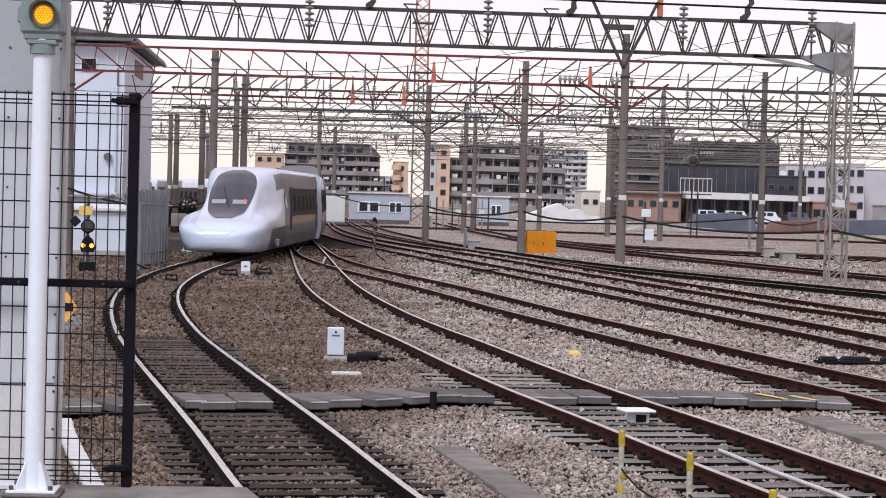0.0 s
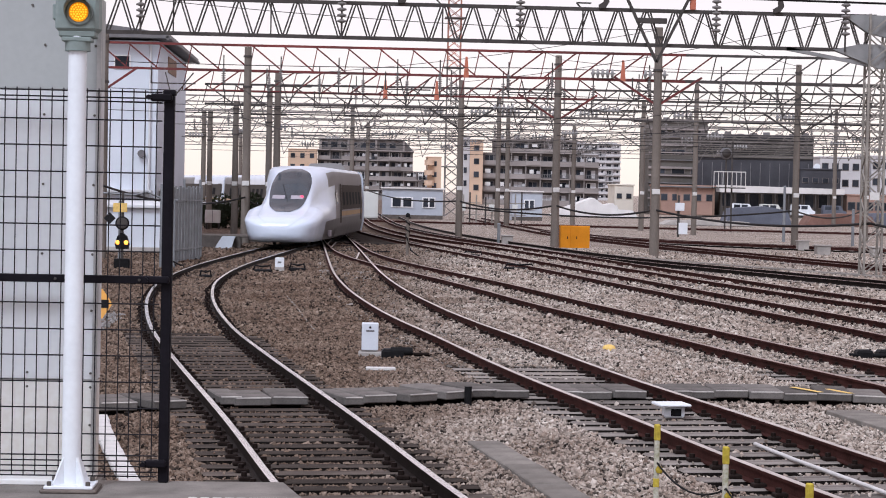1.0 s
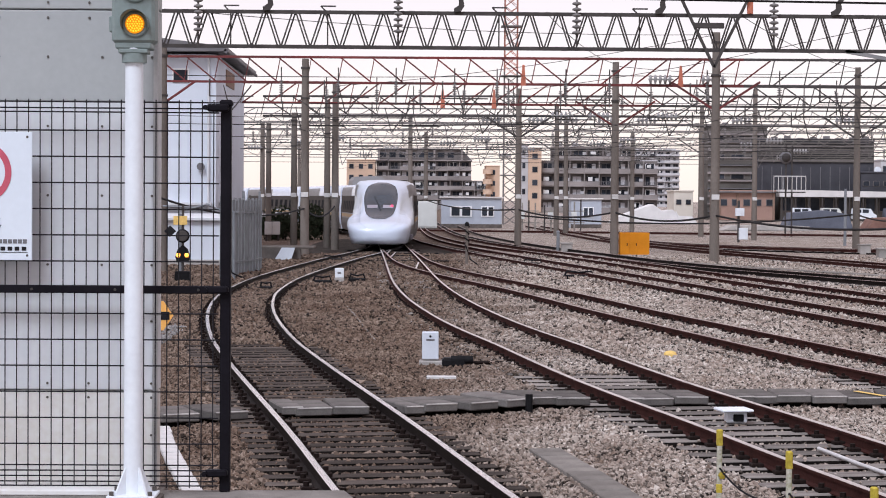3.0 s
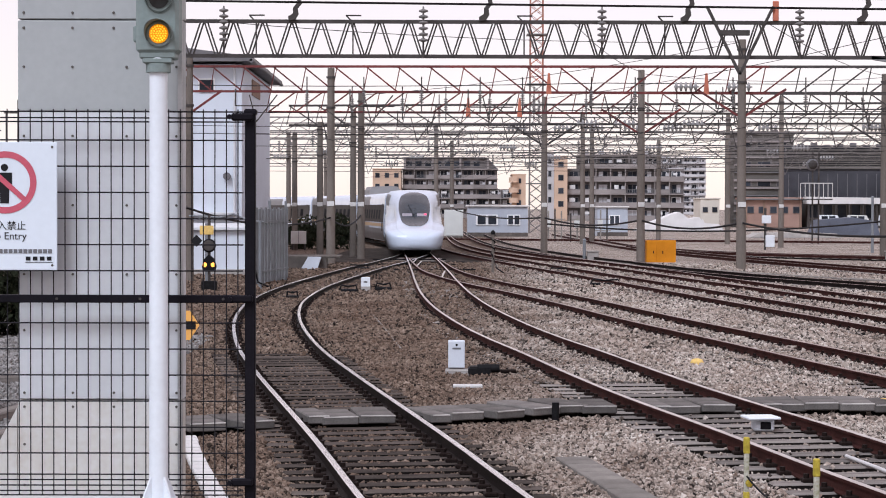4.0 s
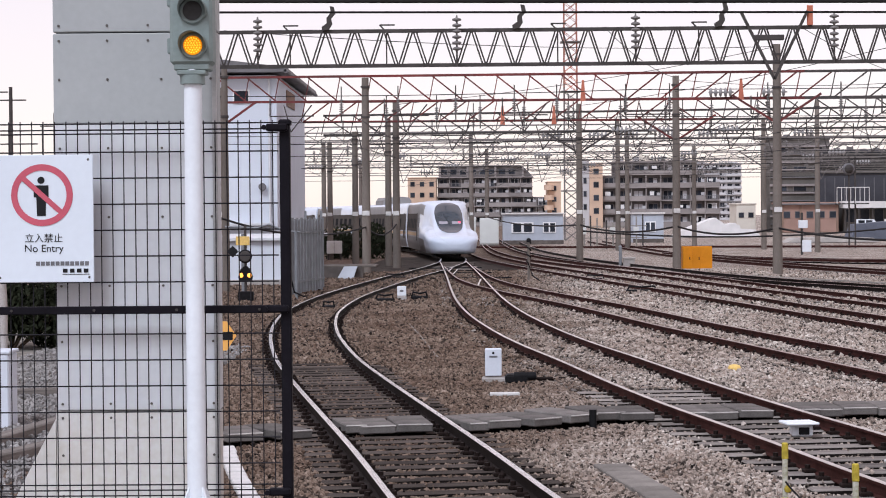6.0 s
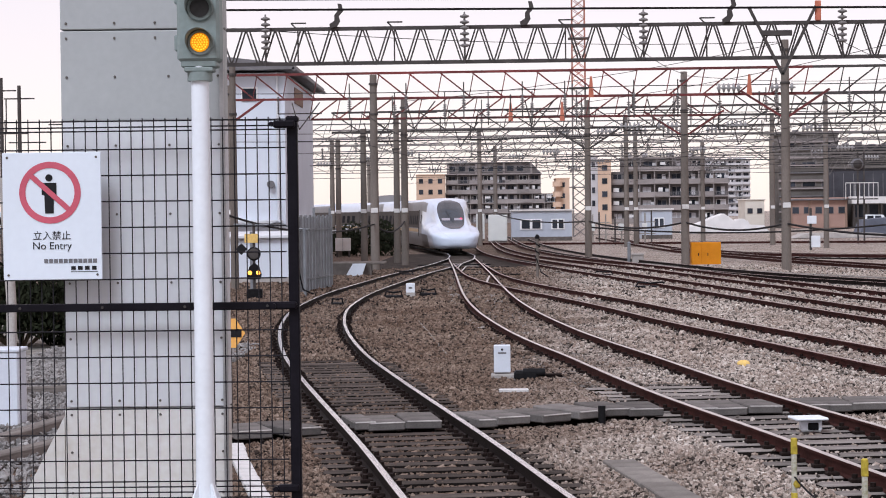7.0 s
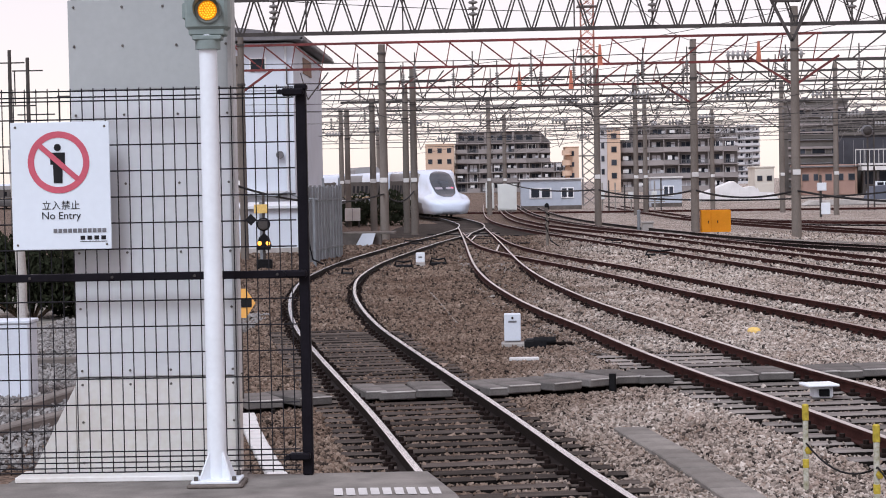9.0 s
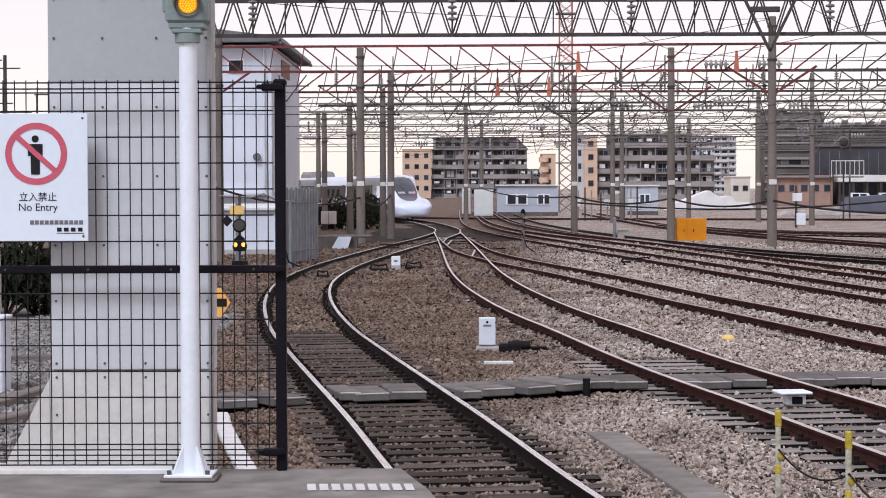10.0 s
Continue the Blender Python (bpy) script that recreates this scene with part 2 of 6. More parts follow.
M_SHEETW = mat("dirty_white_sheet", (0.68, 0.67, 0.66), 0.6, 0, 0.12, 0.8, 12, 0.1)
M_CREAM = mat("cream_house_wall", (0.60, 0.56, 0.49), 0.75, 0, 0.1, 0.5, 12, 0)
M_DARKB = mat("dark_cladding", (0.060, 0.060, 0.068), 0.5, 0, 0.3, 0.3, 10, 0)
M_DARKB2 = mat("dark_olive_cladding", (0.115, 0.106, 0.097), 0.6, 0, 0.35, 0.3, 10, 0)
M_PINKB = mat("pinkish_brick", (0.33, 0.215, 0.175), 0.8, 0, 0.2, 0.4, 10, 0)
M_TARP = mat("blue_grey_sheet", (0.115, 0.125, 0.155), 0.6, 0, 0.25, 0.6, 10, 0.1)
M_BROWNSHEET = mat("brown_rusty_sheet", (0.19, 0.11, 0.09), 0.7, 0, 0.3, 0.8, 10, 0.1)
M_BODY = mat("white_train_paint", (0.62, 0.69, 0.80), 0.2, 0, 0.05, 0.6, 15, 0, spec=0.5)
M_BODYG = mat("grey_train_paint", (0.27, 0.26, 0.255), 0.6, 0.0, 0.08, 0.6, 15, 0, spec=0.02)
M_SKIRT = mat("dark_grey_skirt", (0.11, 0.105, 0.105), 0.45, 0.05, 0.2, 1.5, 25, 0.02)
M_BELT = mat("tinted_cab_glass", (0.022, 0.036, 0.050), 0.14, 0, 0.3, 1, 25, 0, spec=0.5)
M_FLANK = mat("bronze_grey_train_paint", (0.10, 0.09, 0.083), 0.7, 0.0, 0.1, 0.6, 15, 0, spec=0.0)
# the stripe's own paint and a beige reflection, together in one colour
M_STRIPE = mat("tan_stripe_reflection", (0.40, 0.30, 0.20), 0.7, 0.0, 0.1, 0.6, 15, 0, spec=0.0)
M_UNDER = mat("under_frame_black", (0.02, 0.02, 0.02), 0.7, 0, 0.3, 3, 30, 0.1)
M_BAR = mat("pale_lamp_bar", (0.34, 0.32, 0.36), 0.2, 0, 0.1, 3, 30, 0)
M_LEAF = mat("shrub_leaves", (0.020, 0.024, 0.014), 0.7, 0, 0.5, 6, 30, 0)
M_TWIG = mat("twig_bark", (0.10, 0.075, 0.055), 0.85, 0, 0.3, 8, 40, 0.2)
M_SOIL = mat("trodden_earth", (0.20, 0.185, 0.165), 0.95, 0, 0.75, 2.2, 18, 0.8)
M_RUBBLE = mat("grey_rubble", (0.23, 0.222, 0.215), 0.95, 0, 0.7, 4, 40, 0.3)
M_STRIPW = mat("white_painted_board", (0.56, 0.55, 0.54), 0.7, 0, 0.15, 5, 50, 0.1)
M_RUBBER = mat("black_iron_machine", (0.013, 0.013, 0.014), 0.55, 0.1, 0.3, 8, 40, 0.1)
M_STEELFENCE = mat("grey_steel_fence", (0.22, 0.235, 0.25), 0.55, 0.3, 0.2, 2, 30, 0.05)


# ---- mesh helpers ----
class Shape:
    """Gathers vertices and faces of one mesh; mi picks the material slot."""

    def __init__(self):
        self.v, self.f, self.mi, self.smooth = [], [], [], []

    def add(self, vs, fs, mi=0, smooth=False):
        o = len(self.v)
        self.v.extend([tuple(p) for p in vs])
        self.f.extend([tuple(o + i for i in q) for q in fs])
        self.mi.extend([mi] * len(fs))
        self.smooth.extend([smooth] * len(fs))
        return self

    def box(self, c, s, rz=0.0, ch=0.0, mi=0):
        hx, hy, hz = s[0] / 2, s[1] / 2, s[2] / 2
        ch = min(ch, 0.45 * min(hx, hy, hz) * 2)
        if ch <= 0:
            vs = [(x, y, z) for x in (-hx, hx) for y in (-hy, hy) for z in (-hz, hz)]
            fs = [(0, 1, 3, 2), (4, 6, 7, 5), (0, 4, 5, 1), (2, 3, 7, 6), (0, 2, 6, 4), (1, 5, 7, 3)]
        else:
            vs, idx = [], {}
            for sx in (-1, 1):
                for sy in (-1, 1):
                    for sz in (-1, 1):
                        for a in range(3):
                            p = [sx * hx, sy * hy, sz * hz]
                            for b in range(3):
                                if b != a:
                                    p[b] -= (sx, sy, sz)[b] * ch
                            idx[sx, sy, sz, a] = len(vs)
                            vs.append(p)
            fs = []
            for a in range(3):
                b, c2 = (a + 1) % 3, (a + 2) % 3
                for sa in (-1, 1):
                    q = []
                    for sb, sc in ((-1, -1), (1, -1), (1, 1), (-1, 1)):
                        k = [0, 0, 0]
                        k[a], k[b], k[c2] = sa, sb, sc
                        q.append(idx[k[0], k[1], k[2], a])
                    fs.append(q if sa > 0 else q[::-1])
                for sb in (-1, 1):
                    for sc in (-1, 1):
                        k0, k1 = [0, 0, 0], [0, 0, 0]
                        k0[a], k1[a] = -1, 1
                        k0[b] = k1[b] = sb
                        k0[c2] = k1[c2] = sc
                        q = [idx[(*k0, b)], idx[(*k1, b)], idx[(*k1, c2)], idx[(*k0, c2)]]
                        fs.append(q if sb * sc < 0 else q[::-1])
            for sx in (-1, 1):
                for sy in (-1, 1):
                    for sz in (-1, 1):
                        q = [idx[sx, sy, sz, a] for a in range(3)]
                        fs.append(q if sx * sy * sz > 0 else q[::-1])
        if rz:
            co, si = math.cos(rz), math.sin(rz)
            vs = [(x * co - y * si, x * si + y * co, z) for x, y, z in vs]
        return self.add([(x + c[0], y + c[1], z + c[2]) for x, y, z in vs], fs, mi)

    def beam(self, p, q, w, h=None, mi=0):
        p, q = Vector(p), Vector(q)
        d = (q - p).normalized()
        up = Vector((0, 0, 1)) if abs(d.z) < 0.95 else Vector((0, 1, 0))
        s = d.cross(up).normalized() * w / 2
        u = s.cross(d).normalized() * (h or w) / 2
        vs = [a + i * s + j * u for a in (p, q) for i, j in ((-1, -1), (1, -1), (1, 1), (-1, 1))]
        return self.add(vs, [(3, 2, 1, 0), (4, 5, 6, 7), (0, 1, 5, 4), (1, 2, 6, 5), (2, 3, 7, 6), (3, 0, 4, 7)], mi)

    def cyl(self, p, q, r, r2=None, n=12, mi=0, caps=True, smooth=True):
        p, q = Vector(p), Vector(q)
        d = (q - p).normalized()
        s = d.orthogonal().normalized()
        u = d.cross(s)
        r2 = r if r2 is None else r2
        ring = lambda c, k: [c + k * (math.cos(6.28318 * i / n) * s + math.sin(6.28318 * i / n) * u) for i in range(n)]
        o = len(self.v)
        self.add(ring(p, r) + ring(q, r2), [(i, (i + 1) % n, n + (i + 1) % n, n + i) for i in range(n)], mi, smooth)
        if caps:
            self.add(ring(p, r) + ring(q, r2), [tuple(range(n))[::-1], tuple(range(n, 2 * n))], mi)
        return self

    def lathe(self, prof, c=(0, 0, 0), n=14, mi=0, axis='z'):
        vs = []
        for r, z in prof:
            for i in range(n):
                a = 6.28318 * i / n
                x, y = r * math.cos(a), r * math.sin(a)
                vs.append({'z': (x, y, z), 'y': (x, z, -y), 'x': (z, x, y)}[axis])
        vs = [(a + c[0], b + c[1], d + c[2]) for a, b, d in vs]
        k = len(prof)
        fs = [(j * n + i, j * n + (i + 1) % n, (j + 1) * n + (i + 1) % n, (j + 1) * n + i) for j in range(k - 1) for i in range(n)]
        return self.add(vs, fs, mi, True).add(vs[:n] + vs[-n:], [tuple(range(n))[::-1], tuple(range(n, 2 * n))], mi)

    def sweep(self, pts, prof, mis=None, closed=True):
        """Carries a profile of (across, up) along a level path."""
        rows, n = [], len(prof)
        for i, p in enumerate(pts):
            a, b = pts[max(i - 1, 0)], pts[min(i + 1, len(pts) - 1)]
            dx, dy = b[0] - a[0], b[1] - a[1]
            k = math.hypot(dx, dy) or 1
            nx, ny = dy / k, -dx / k
            rows.append([(p[0] + nx * u, p[1] + ny * u, p[2] + w) for u, w in prof])
        vs = [v for r in rows for v in r]
        m = n if closed else n - 1
        for j in range(m):
            o = len(self.v) if j == 0 else o
            if j == 0:
                self.v.extend(vs)
            fs = [(o + i * n + j, o + i * n + (j + 1) % n, o + (i + 1) * n + (j + 1) % n, o + (i + 1) * n + j) for i in range(len(pts) - 1)]
            self.f.extend(fs)
            self.mi.extend([(mis[j] if mis else 0)] * len(fs))
            self.smooth.extend([False] * len(fs))
        if closed:
            self.f.extend([tuple(o + i for i in range(n)), tuple(o + (len(pts) - 1) * n + i for i in range(n))[::-1]])
            self.mi.extend([0, 0])
            self.smooth.extend([False, False])
        return self

    def prism(self, poly, y0, y1, mi=0):
        """An outline of (x, z), run from y0 to y1."""
        n = len(poly)
        vs = [(x, y0, z) for x, z in poly] + [(x, y1, z) for x, z in poly]
        fs = [tuple(range(n)), tuple(range(n, 2 * n))[::-1]] + [(i, n + i, n + (i + 1) % n, (i + 1) % n) for i in range(n)]
        return self.add(vs, fs, mi)

    def tube(self, pts, r, n=5, mi=0):
        """One bent round bar or wire through the places."""
        P = [Vector(p) for p in pts]
        vs = []
        for i, p in enumerate(P):
            d = (P[min(i + 1, len(P) - 1)] - P[max(i - 1, 0)]).normalized()
            ref = Vector((0, 0, 1)) if abs(d.z) < 0.9 else Vector((0, 1, 0))
            sd = d.cross(ref).normalized()
            u = sd.cross(d)
            vs += [p + r * (math.cos(6.28318 * k / n) * sd + math.sin(6.28318 * k / n) * u) for k in range(n)]
        fs = [(i * n + k, i * n + (k + 1) % n, (i + 1) * n + (k + 1) % n, (i + 1) * n + k) for i in range(len(P) - 1) for k in range(n)]
        return self.add(vs, fs, mi, True)

    def mesh(self, name, mats):
        me = bpy.data.meshes.new(name)
        me.from_pydata(self.v, [], self.f)
        for m in (mats if isinstance(mats, (list, tuple)) else [mats]):
            me.materials.append(m)
        me.polygons.foreach_set("material_index", self.mi)
        me.polygons.foreach_set("use_smooth", self.smooth)
        me.update()
        return me


def thing(name, x=0.0, y=0.0, z=0.0, label="", category="", group="", kind="", rz=0.0):
    ob = new(name)
    ob.matrix_basis = pose(x, y, z, 0, 0, rz)
    return tagged(ob, label, category, group, kind)


def part(name, s, mats, parent, label="", m=None):
    """Links a Shape (or a mesh that is shared) as one mesh object under a thing or a part."""
    me = s.mesh(name, mats) if isinstance(s, Shape) else s
    ob = new(name, me)
    if parent is not None:
        ob.parent = parent
    if m is not None:
        ob.matrix_basis = m
    return tagged(ob, label)


def solo(name, s, mats, x=0.0, y=0.0, z=0.0, label="", category="", group="", kind="", rz=0.0):
    ob = part(name, s, mats, None)
    ob.matrix_basis = pose(x, y, z, 0, 0, rz)
    return tagged(ob, label, category, group, kind)


def spline(ctrl, step):
    """Evenly spaced places along a smooth curve through the control places."""
    P = np.array(ctrl, float)
    P = np.vstack([2 * P[0] - P[1], P, 2 * P[-1] - P[-2]])
    out = []
    for i in range(1, len(P) - 2):
        a, b, c, d = P[i - 1], P[i], P[i + 1], P[i + 2]
        for t in np.linspace(0, 1, 24, endpoint=False):
            out.append(0.5 * (2 * b + (c - a) * t + (2 * a - 5 * b + 4 * c - d) * t * t + (3 * b - a - 3 * c + d) * t ** 3))
    out.append(P[-2])
    out = np.array(out)
    for _ in range(12):
        out[1:-1] = 0.25 * out[:-2] + 0.5 * out[1:-1] + 0.25 * out[2:]
    s = np.concatenate([[0], np.cumsum(np.hypot(*np.diff(out, axis=0).T))])
    k = np.arange(0, s[-1], step)
    return np.stack([np.interp(k, s, out[:, 0]), np.interp(k, s, out[:, 1])], 1), s, out


def offset(P, d):
    T = np.gradient(P, axis=0)
    T /= np.linalg.norm(T, axis=1)[:, None]
    return P + d * np.stack([T[:, 1], -T[:, 0]], 1)


# ---- ground ----
GROUND_Z = -0.25
gs = Shape()
gs.add([(-3000, -200, 0), (3000, -200, 0), (3000, 4000, 0), (-3000, 4000, 0)], [(0, 1, 2, 3)])
solo("ground", gs, M_BALLAST, z=GROUND_Z, label="grey and brown crushed stone ballast of a railway yard", category="ground", kind="structure")

# ---- tracks: centre lines on the plan ----
ARC0, ARCR = (-0.9, 115.0), 280.0
_arc = [(ARC0[0] - ARCR * (1 - math.cos(a / ARCR)), ARC0[1] + ARCR * math.sin(a / ARCR)) for a in range(12, 300, 24)]
LINE1 = [(2.3, 6.0), (0.95, 13.0), (0.2, 17.25), (-0.6, 22.5), (-1.9, 30.5), (-2.85, 36.8), (-3.68, 44.2), (-4.18, 51), (-4.36, 57), (-4.2, 66), (-3.5, 77.5), (-2.8, 87), (-1.9, 97), (-1.15, 108), ARC0] + _arc
LINE2 = [(6.9, 8.0), (5.6, 14.5), (4.72, 19.3), (4.12, 23.2), (3.45, 27.2), (2.95, 30.8), (2.36, 35.8), (1.84, 39.8), (1.32, 44.9), (0.74, 53), (0.3, 63.9), (-0.15, 84), (-0.45, 97), (-0.75, 109), ARC0]
LINE3 = [(11.2, 12.0), (9.3, 22.0), (8.3, 28.0), (7.45, 32.4), (6.7, 37.2), (6.05, 41.3), (5.22, 46.5), (4.46, 52.3), (3.92, 56.2), (3.3, 60.2), (2.55, 64.6), (1.75, 69.5), (0.9, 76), (0.3, 83), (-0.1, 92), (-0.5, 103)]
LINE4 = [(15.5, 12.0), (13.9, 20.0), (11.65, 34.5), (10.9, 41), (10.35, 45.4), (9.8, 49.6), (9.2, 54.4), (8.45, 60.6), (7.55, 68.3), (6.4, 77.5), (4.6, 92), (2.6, 110), (1.2, 130), (0.6, 160), (0.4, 230)]
LINE5 = [(19.5, 24.0), (16.2, 38.0), (14.1, 47.6), (13.3, 51.5), (12.7, 55.6), (12.0, 60.6), (11.2, 66.8), (10.2, 74.5), (9.0, 85), (7.4, 97), (5.2, 112), (3.6, 130), (2.6, 160), (2.2, 230)]
LINE6 = [(27.0, 34.0), (21.0, 51.0), (18.1, 59.5), (16.4, 64.6), (14.4, 71), (12.4, 77.5), (10.6, 86), (8.9, 98), (7.2, 112), (5.6, 132), (4.6, 160), (4.2, 230)]
LINE7 = [(33.0, 44.0), (25.2, 64.0), (22.2, 74.2), (20.4, 81), (18.9, 89), (17.3, 98), (15.9, 108), (14.4, 122), (13.4, 140), (12.8, 200)]
LINE8 = [(60.0, 92.0), (31.0, 104.6), (26.2, 107.6), (21.6, 112), (18.0, 117.5), (15.6, 124), (14.2, 138)]
LINE9 = [(90.0, 128.0), (45.0, 152.0), (30.0, 159.5), (20.5, 163.0), (5.0, 168.0), (-4.0, 175.0)]
RAIL = [(-0.064, -0.160), (0.064, -0.160), (0.064, -0.148), (0.012, -0.134), (0.010, -0.045), (0.034, -0.036), (0.036, -0.006), (0.028, 0.0), (-0.028, 0.0), (-0.036, -0.006), (-0.034, -0.036), (-0.010, -0.045), (-0.012, -0.134), (-0.064, -0.148)]
HEAD = [0, 0, 0, 0, 0, 0, 1, 1, 1, 0, 0, 0, 0, 0]
CENTRES = []


def rail_track(name, line, steel, head, timber, label, spacing, near, width, bed=(), clips=True):
    """A ballasted track: two swept rails, and sleepers as pieces on one mesh."""
    t = thing(name, 0, 0, 0, label, "railway track", "tracks of the yard", "structure")
    P, _, _ = spline(line, 0.5)
    CENTRES.append((P, spacing, width))
    for side in (-0.7525, 0.7525):
        Q = offset(P, side)
        part("rail", Shape().sweep([(x, y, 0) for x, y in Q], RAIL, HEAD), [steel, head], t)
    S, _, _ = spline(line, spacing)
    T = np.gradient(S, axis=0)
    # bed strips; the black ones paint in shade between the sleepers
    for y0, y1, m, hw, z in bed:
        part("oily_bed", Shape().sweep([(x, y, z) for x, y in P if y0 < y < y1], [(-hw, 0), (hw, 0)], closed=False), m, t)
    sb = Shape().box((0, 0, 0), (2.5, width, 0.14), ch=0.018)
    # only the top keeps the timber colour; sides get dirt and painted shade
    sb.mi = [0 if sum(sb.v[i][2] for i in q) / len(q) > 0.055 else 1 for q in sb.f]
    me = sb.mesh("sleeper", [timber, M_DIRTSHADE])
    cl = Shape()
    for sx in (-0.7525, 0.7525):
        for k in (-1, 1):
            cl.box((sx + k * 0.115, 0, 0.09), (0.13, 0.12, 0.045), ch=0.01)
            cl.cyl((sx + k * 0.13, 0, 0.10), (sx + k * 0.13, 0, 0.155), 0.03, n=6)
    clip_me = cl.mesh("rail_fastening", M_CLIP)
    rnd = random.Random(len(line))
    for (x, y), (tx, ty) in zip(S, T):
        if y > near[1]:
            continue
        a = math.degrees(math.atan2(ty, tx)) - 90 + rnd.uniform(-0.8, 0.8)
        m = pose(x + rnd.uniform(-0.03, 0.03), y, -0.222 + rnd.uniform(-0.006, 0.006), 0, 0, a)
        if near[0] <= y:
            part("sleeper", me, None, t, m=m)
            if clips and y < 62:
                part("rail_fastening", clip_me, None, t, m=m)
    return t


rail_track("track", LINE1, M_DARKRUST, M_SHINE, M_TIMBER, "curving ballasted track with bright worn rails on dark timber sleepers", 0.50, (12, 118), 0.17, ((0, 37, M_GAPBED, 1.3, -0.238), (37, 66, M_DUSTBED, 1.26, -0.1555), (66, 150, M_DUSTBED, 1.5, -0.236)))
rail_track("track", LINE2, M_RUST, M_DULL, M_TIMBER2, "rusty turnout track with rail fastenings on weathered sleepers", 0.58, (12, 108), 0.24, ((0, 32, M_GAPBED, 1.3, -0.238), (72, 114, M_DUSTBED, 1.7, -0.240)))
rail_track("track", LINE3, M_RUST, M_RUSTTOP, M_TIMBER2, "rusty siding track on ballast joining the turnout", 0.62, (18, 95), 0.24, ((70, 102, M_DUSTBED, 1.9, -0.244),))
rail_track("track", LINE4, M_RUST, M_RUSTTOP, M_TIMBER2, "rusty siding track in a wide ballast bed", 0.62, (25, 100), 0.24)
rail_track("track", LINE5, M_RUST, M_RUSTTOP, M_TIMBER2, "brown rusty siding track in the yard", 0.62, (40, 100), 0.24)
rail_track("track", LINE6, M_DARKRUST, M_RUSTTOP, M_TIMBER2, "dark rusty track beside the concrete cable duct", 0.62, (45, 100), 0.24)
rail_track("track", LINE7, M_RUST, M_RUSTTOP, M_TIMBER2, "rusty track beyond the concrete poles", 0.62, (60, 100), 0.24)
rail_track("track", LINE8, M_RUST, M_RUSTTOP, M_TIMBER2, "rusty oblique track at the far yard", 0.62, (95, 125), 0.24)
rail_track("track", LINE9, M_RUST, M_RUSTTOP, M_TIMBER2, "rusty track crossing at the end of the yard", 0.65, (500, 501), 0.24)

solo("oily_ground", Shape().add([(-6.3, 66, 0), (-1.6, 62, 0), (1.4, 66, 0), (4.6, 76, 0), (5.4, 90, 0), (3.4, 112, 0), (0.2, 138, 0), (-5.5, 138, 0), (-6.0, 110, 0), (-6.6, 85, 0)], [tuple(range(10))]), M_DUSTBED, z=GROUND_Z + 0.0028, label="ground round the turnout darkened by oil and brake dust", category="ground", kind="structure")

# points: rails of the diamond and the check rails near the turnout
frog = thing("turnout_points", -0.6, 100, 0, "dark oily turnout points with check rails", "turnout", kind="structure")
for dx, y0, y1 in ((-0.10, -11, -3), (0.95, -26, -18), (-0.35, -7, 2)):
    part("check_rail", Shape().sweep([(dx + 0.02 * k, y0 + (y1 - y0) * k / 8, -0.01) for k in range(9)], RAIL, HEAD), [M_DARKRUST, M_DULL], frog)
for y0, xo in ((-6, -0.2), (-2, 0.3), (-14, 0.6), (3, -0.6)):
    part("point_rod", Shape().cyl((xo - 1.9, y0, -0.1), (xo + 1.9, y0 + 0.4, -0.1), 0.03, n=8), M_RUBBER, frog)


# ---- the train ----
TIP_D = [0, 0.03, 0.12, 0.35, 0.8, 1.5, 2.4, 3.2, 4.0, 5.0, 6.2, 7.6, 9.2, 11.0]
TOP_Z = [0.80, 0.96, 1.12, 1.28, 1.40, 1.52, 1.70, 1.98, 2.40, 2.92, 3.38, 3.60, 3.66, 3.67]
LOW_W = [0.28, 0.68, 1.05, 1.36, 1.56, 1.66, 1.70, 1.71, 1.71, 1.70, 1.69, 1.69, 1.69, 1.69]
CAB_W = [0.15, 0.40, 0.60, 0.80, 0.98, 1.04, 1.05, 1.06, 1.08, 1.11, 1.18, 1.46, 1.62, 1.64]
BOT_Z = [0.64, 0.50, 0.38, 0.28, 0.24, 0.21, 0.20, 0.20, 0.20, 0.20, 0.20, 0.20, 0.20, 0.20]


def nose_section(d):
    """Half outline of the tail car, bottom to roof, at d metres from the tip."""
    top, lw, cw, bz = (float(np.interp(d, TIP_D, a)) for a in (TOP_Z, LOW_W, CAB_W, BOT_Z))
    hood = min(top, 1.66 + 0.30 * min(1, d / 9))
    k = min(1, max(0, (d - 5.8) / 3.0))
    mix = lambda p, q: p + (q - p) * k
    rise = hood - bz
    pts = [(lw * 0.55, bz), (lw * mix(0.86, 0.93), bz + min(0.07, 0.14 * rise)), (lw * mix(0.925, 1.0), bz + 0.34 * rise), (lw * mix(0.965, 1.0), bz + 0.56 * rise), (lw, bz + 0.76 * rise)]
    sh = hood - 0.02 if top > hood + 0.05 else bz + rise * 0.93
    pts.append((lw * mix(0.945, 0.998), bz + rise * 0.89))
    pts.append((cw + (lw - cw) * mix(0.40, 0.92), sh))
    rise = top - sh
    for (fx, fz), (gx, gz) in zip(((1.0, 0.18), (0.985, 0.40), (0.94, 0.62), (0.84, 0.80), (0.66, 0.92), (0.40, 0.98), (0.0, 1.0)),
                                  ((1.0, 0.22), (0.995, 0.48), (0.98, 0.70), (0.93, 0.86), (0.82, 0.95), (0.50, 0.985), (0.0, 1.0))):
        pts.append((cw * mix(fx, gx), sh + rise * mix(fz, gz)))
    return pts


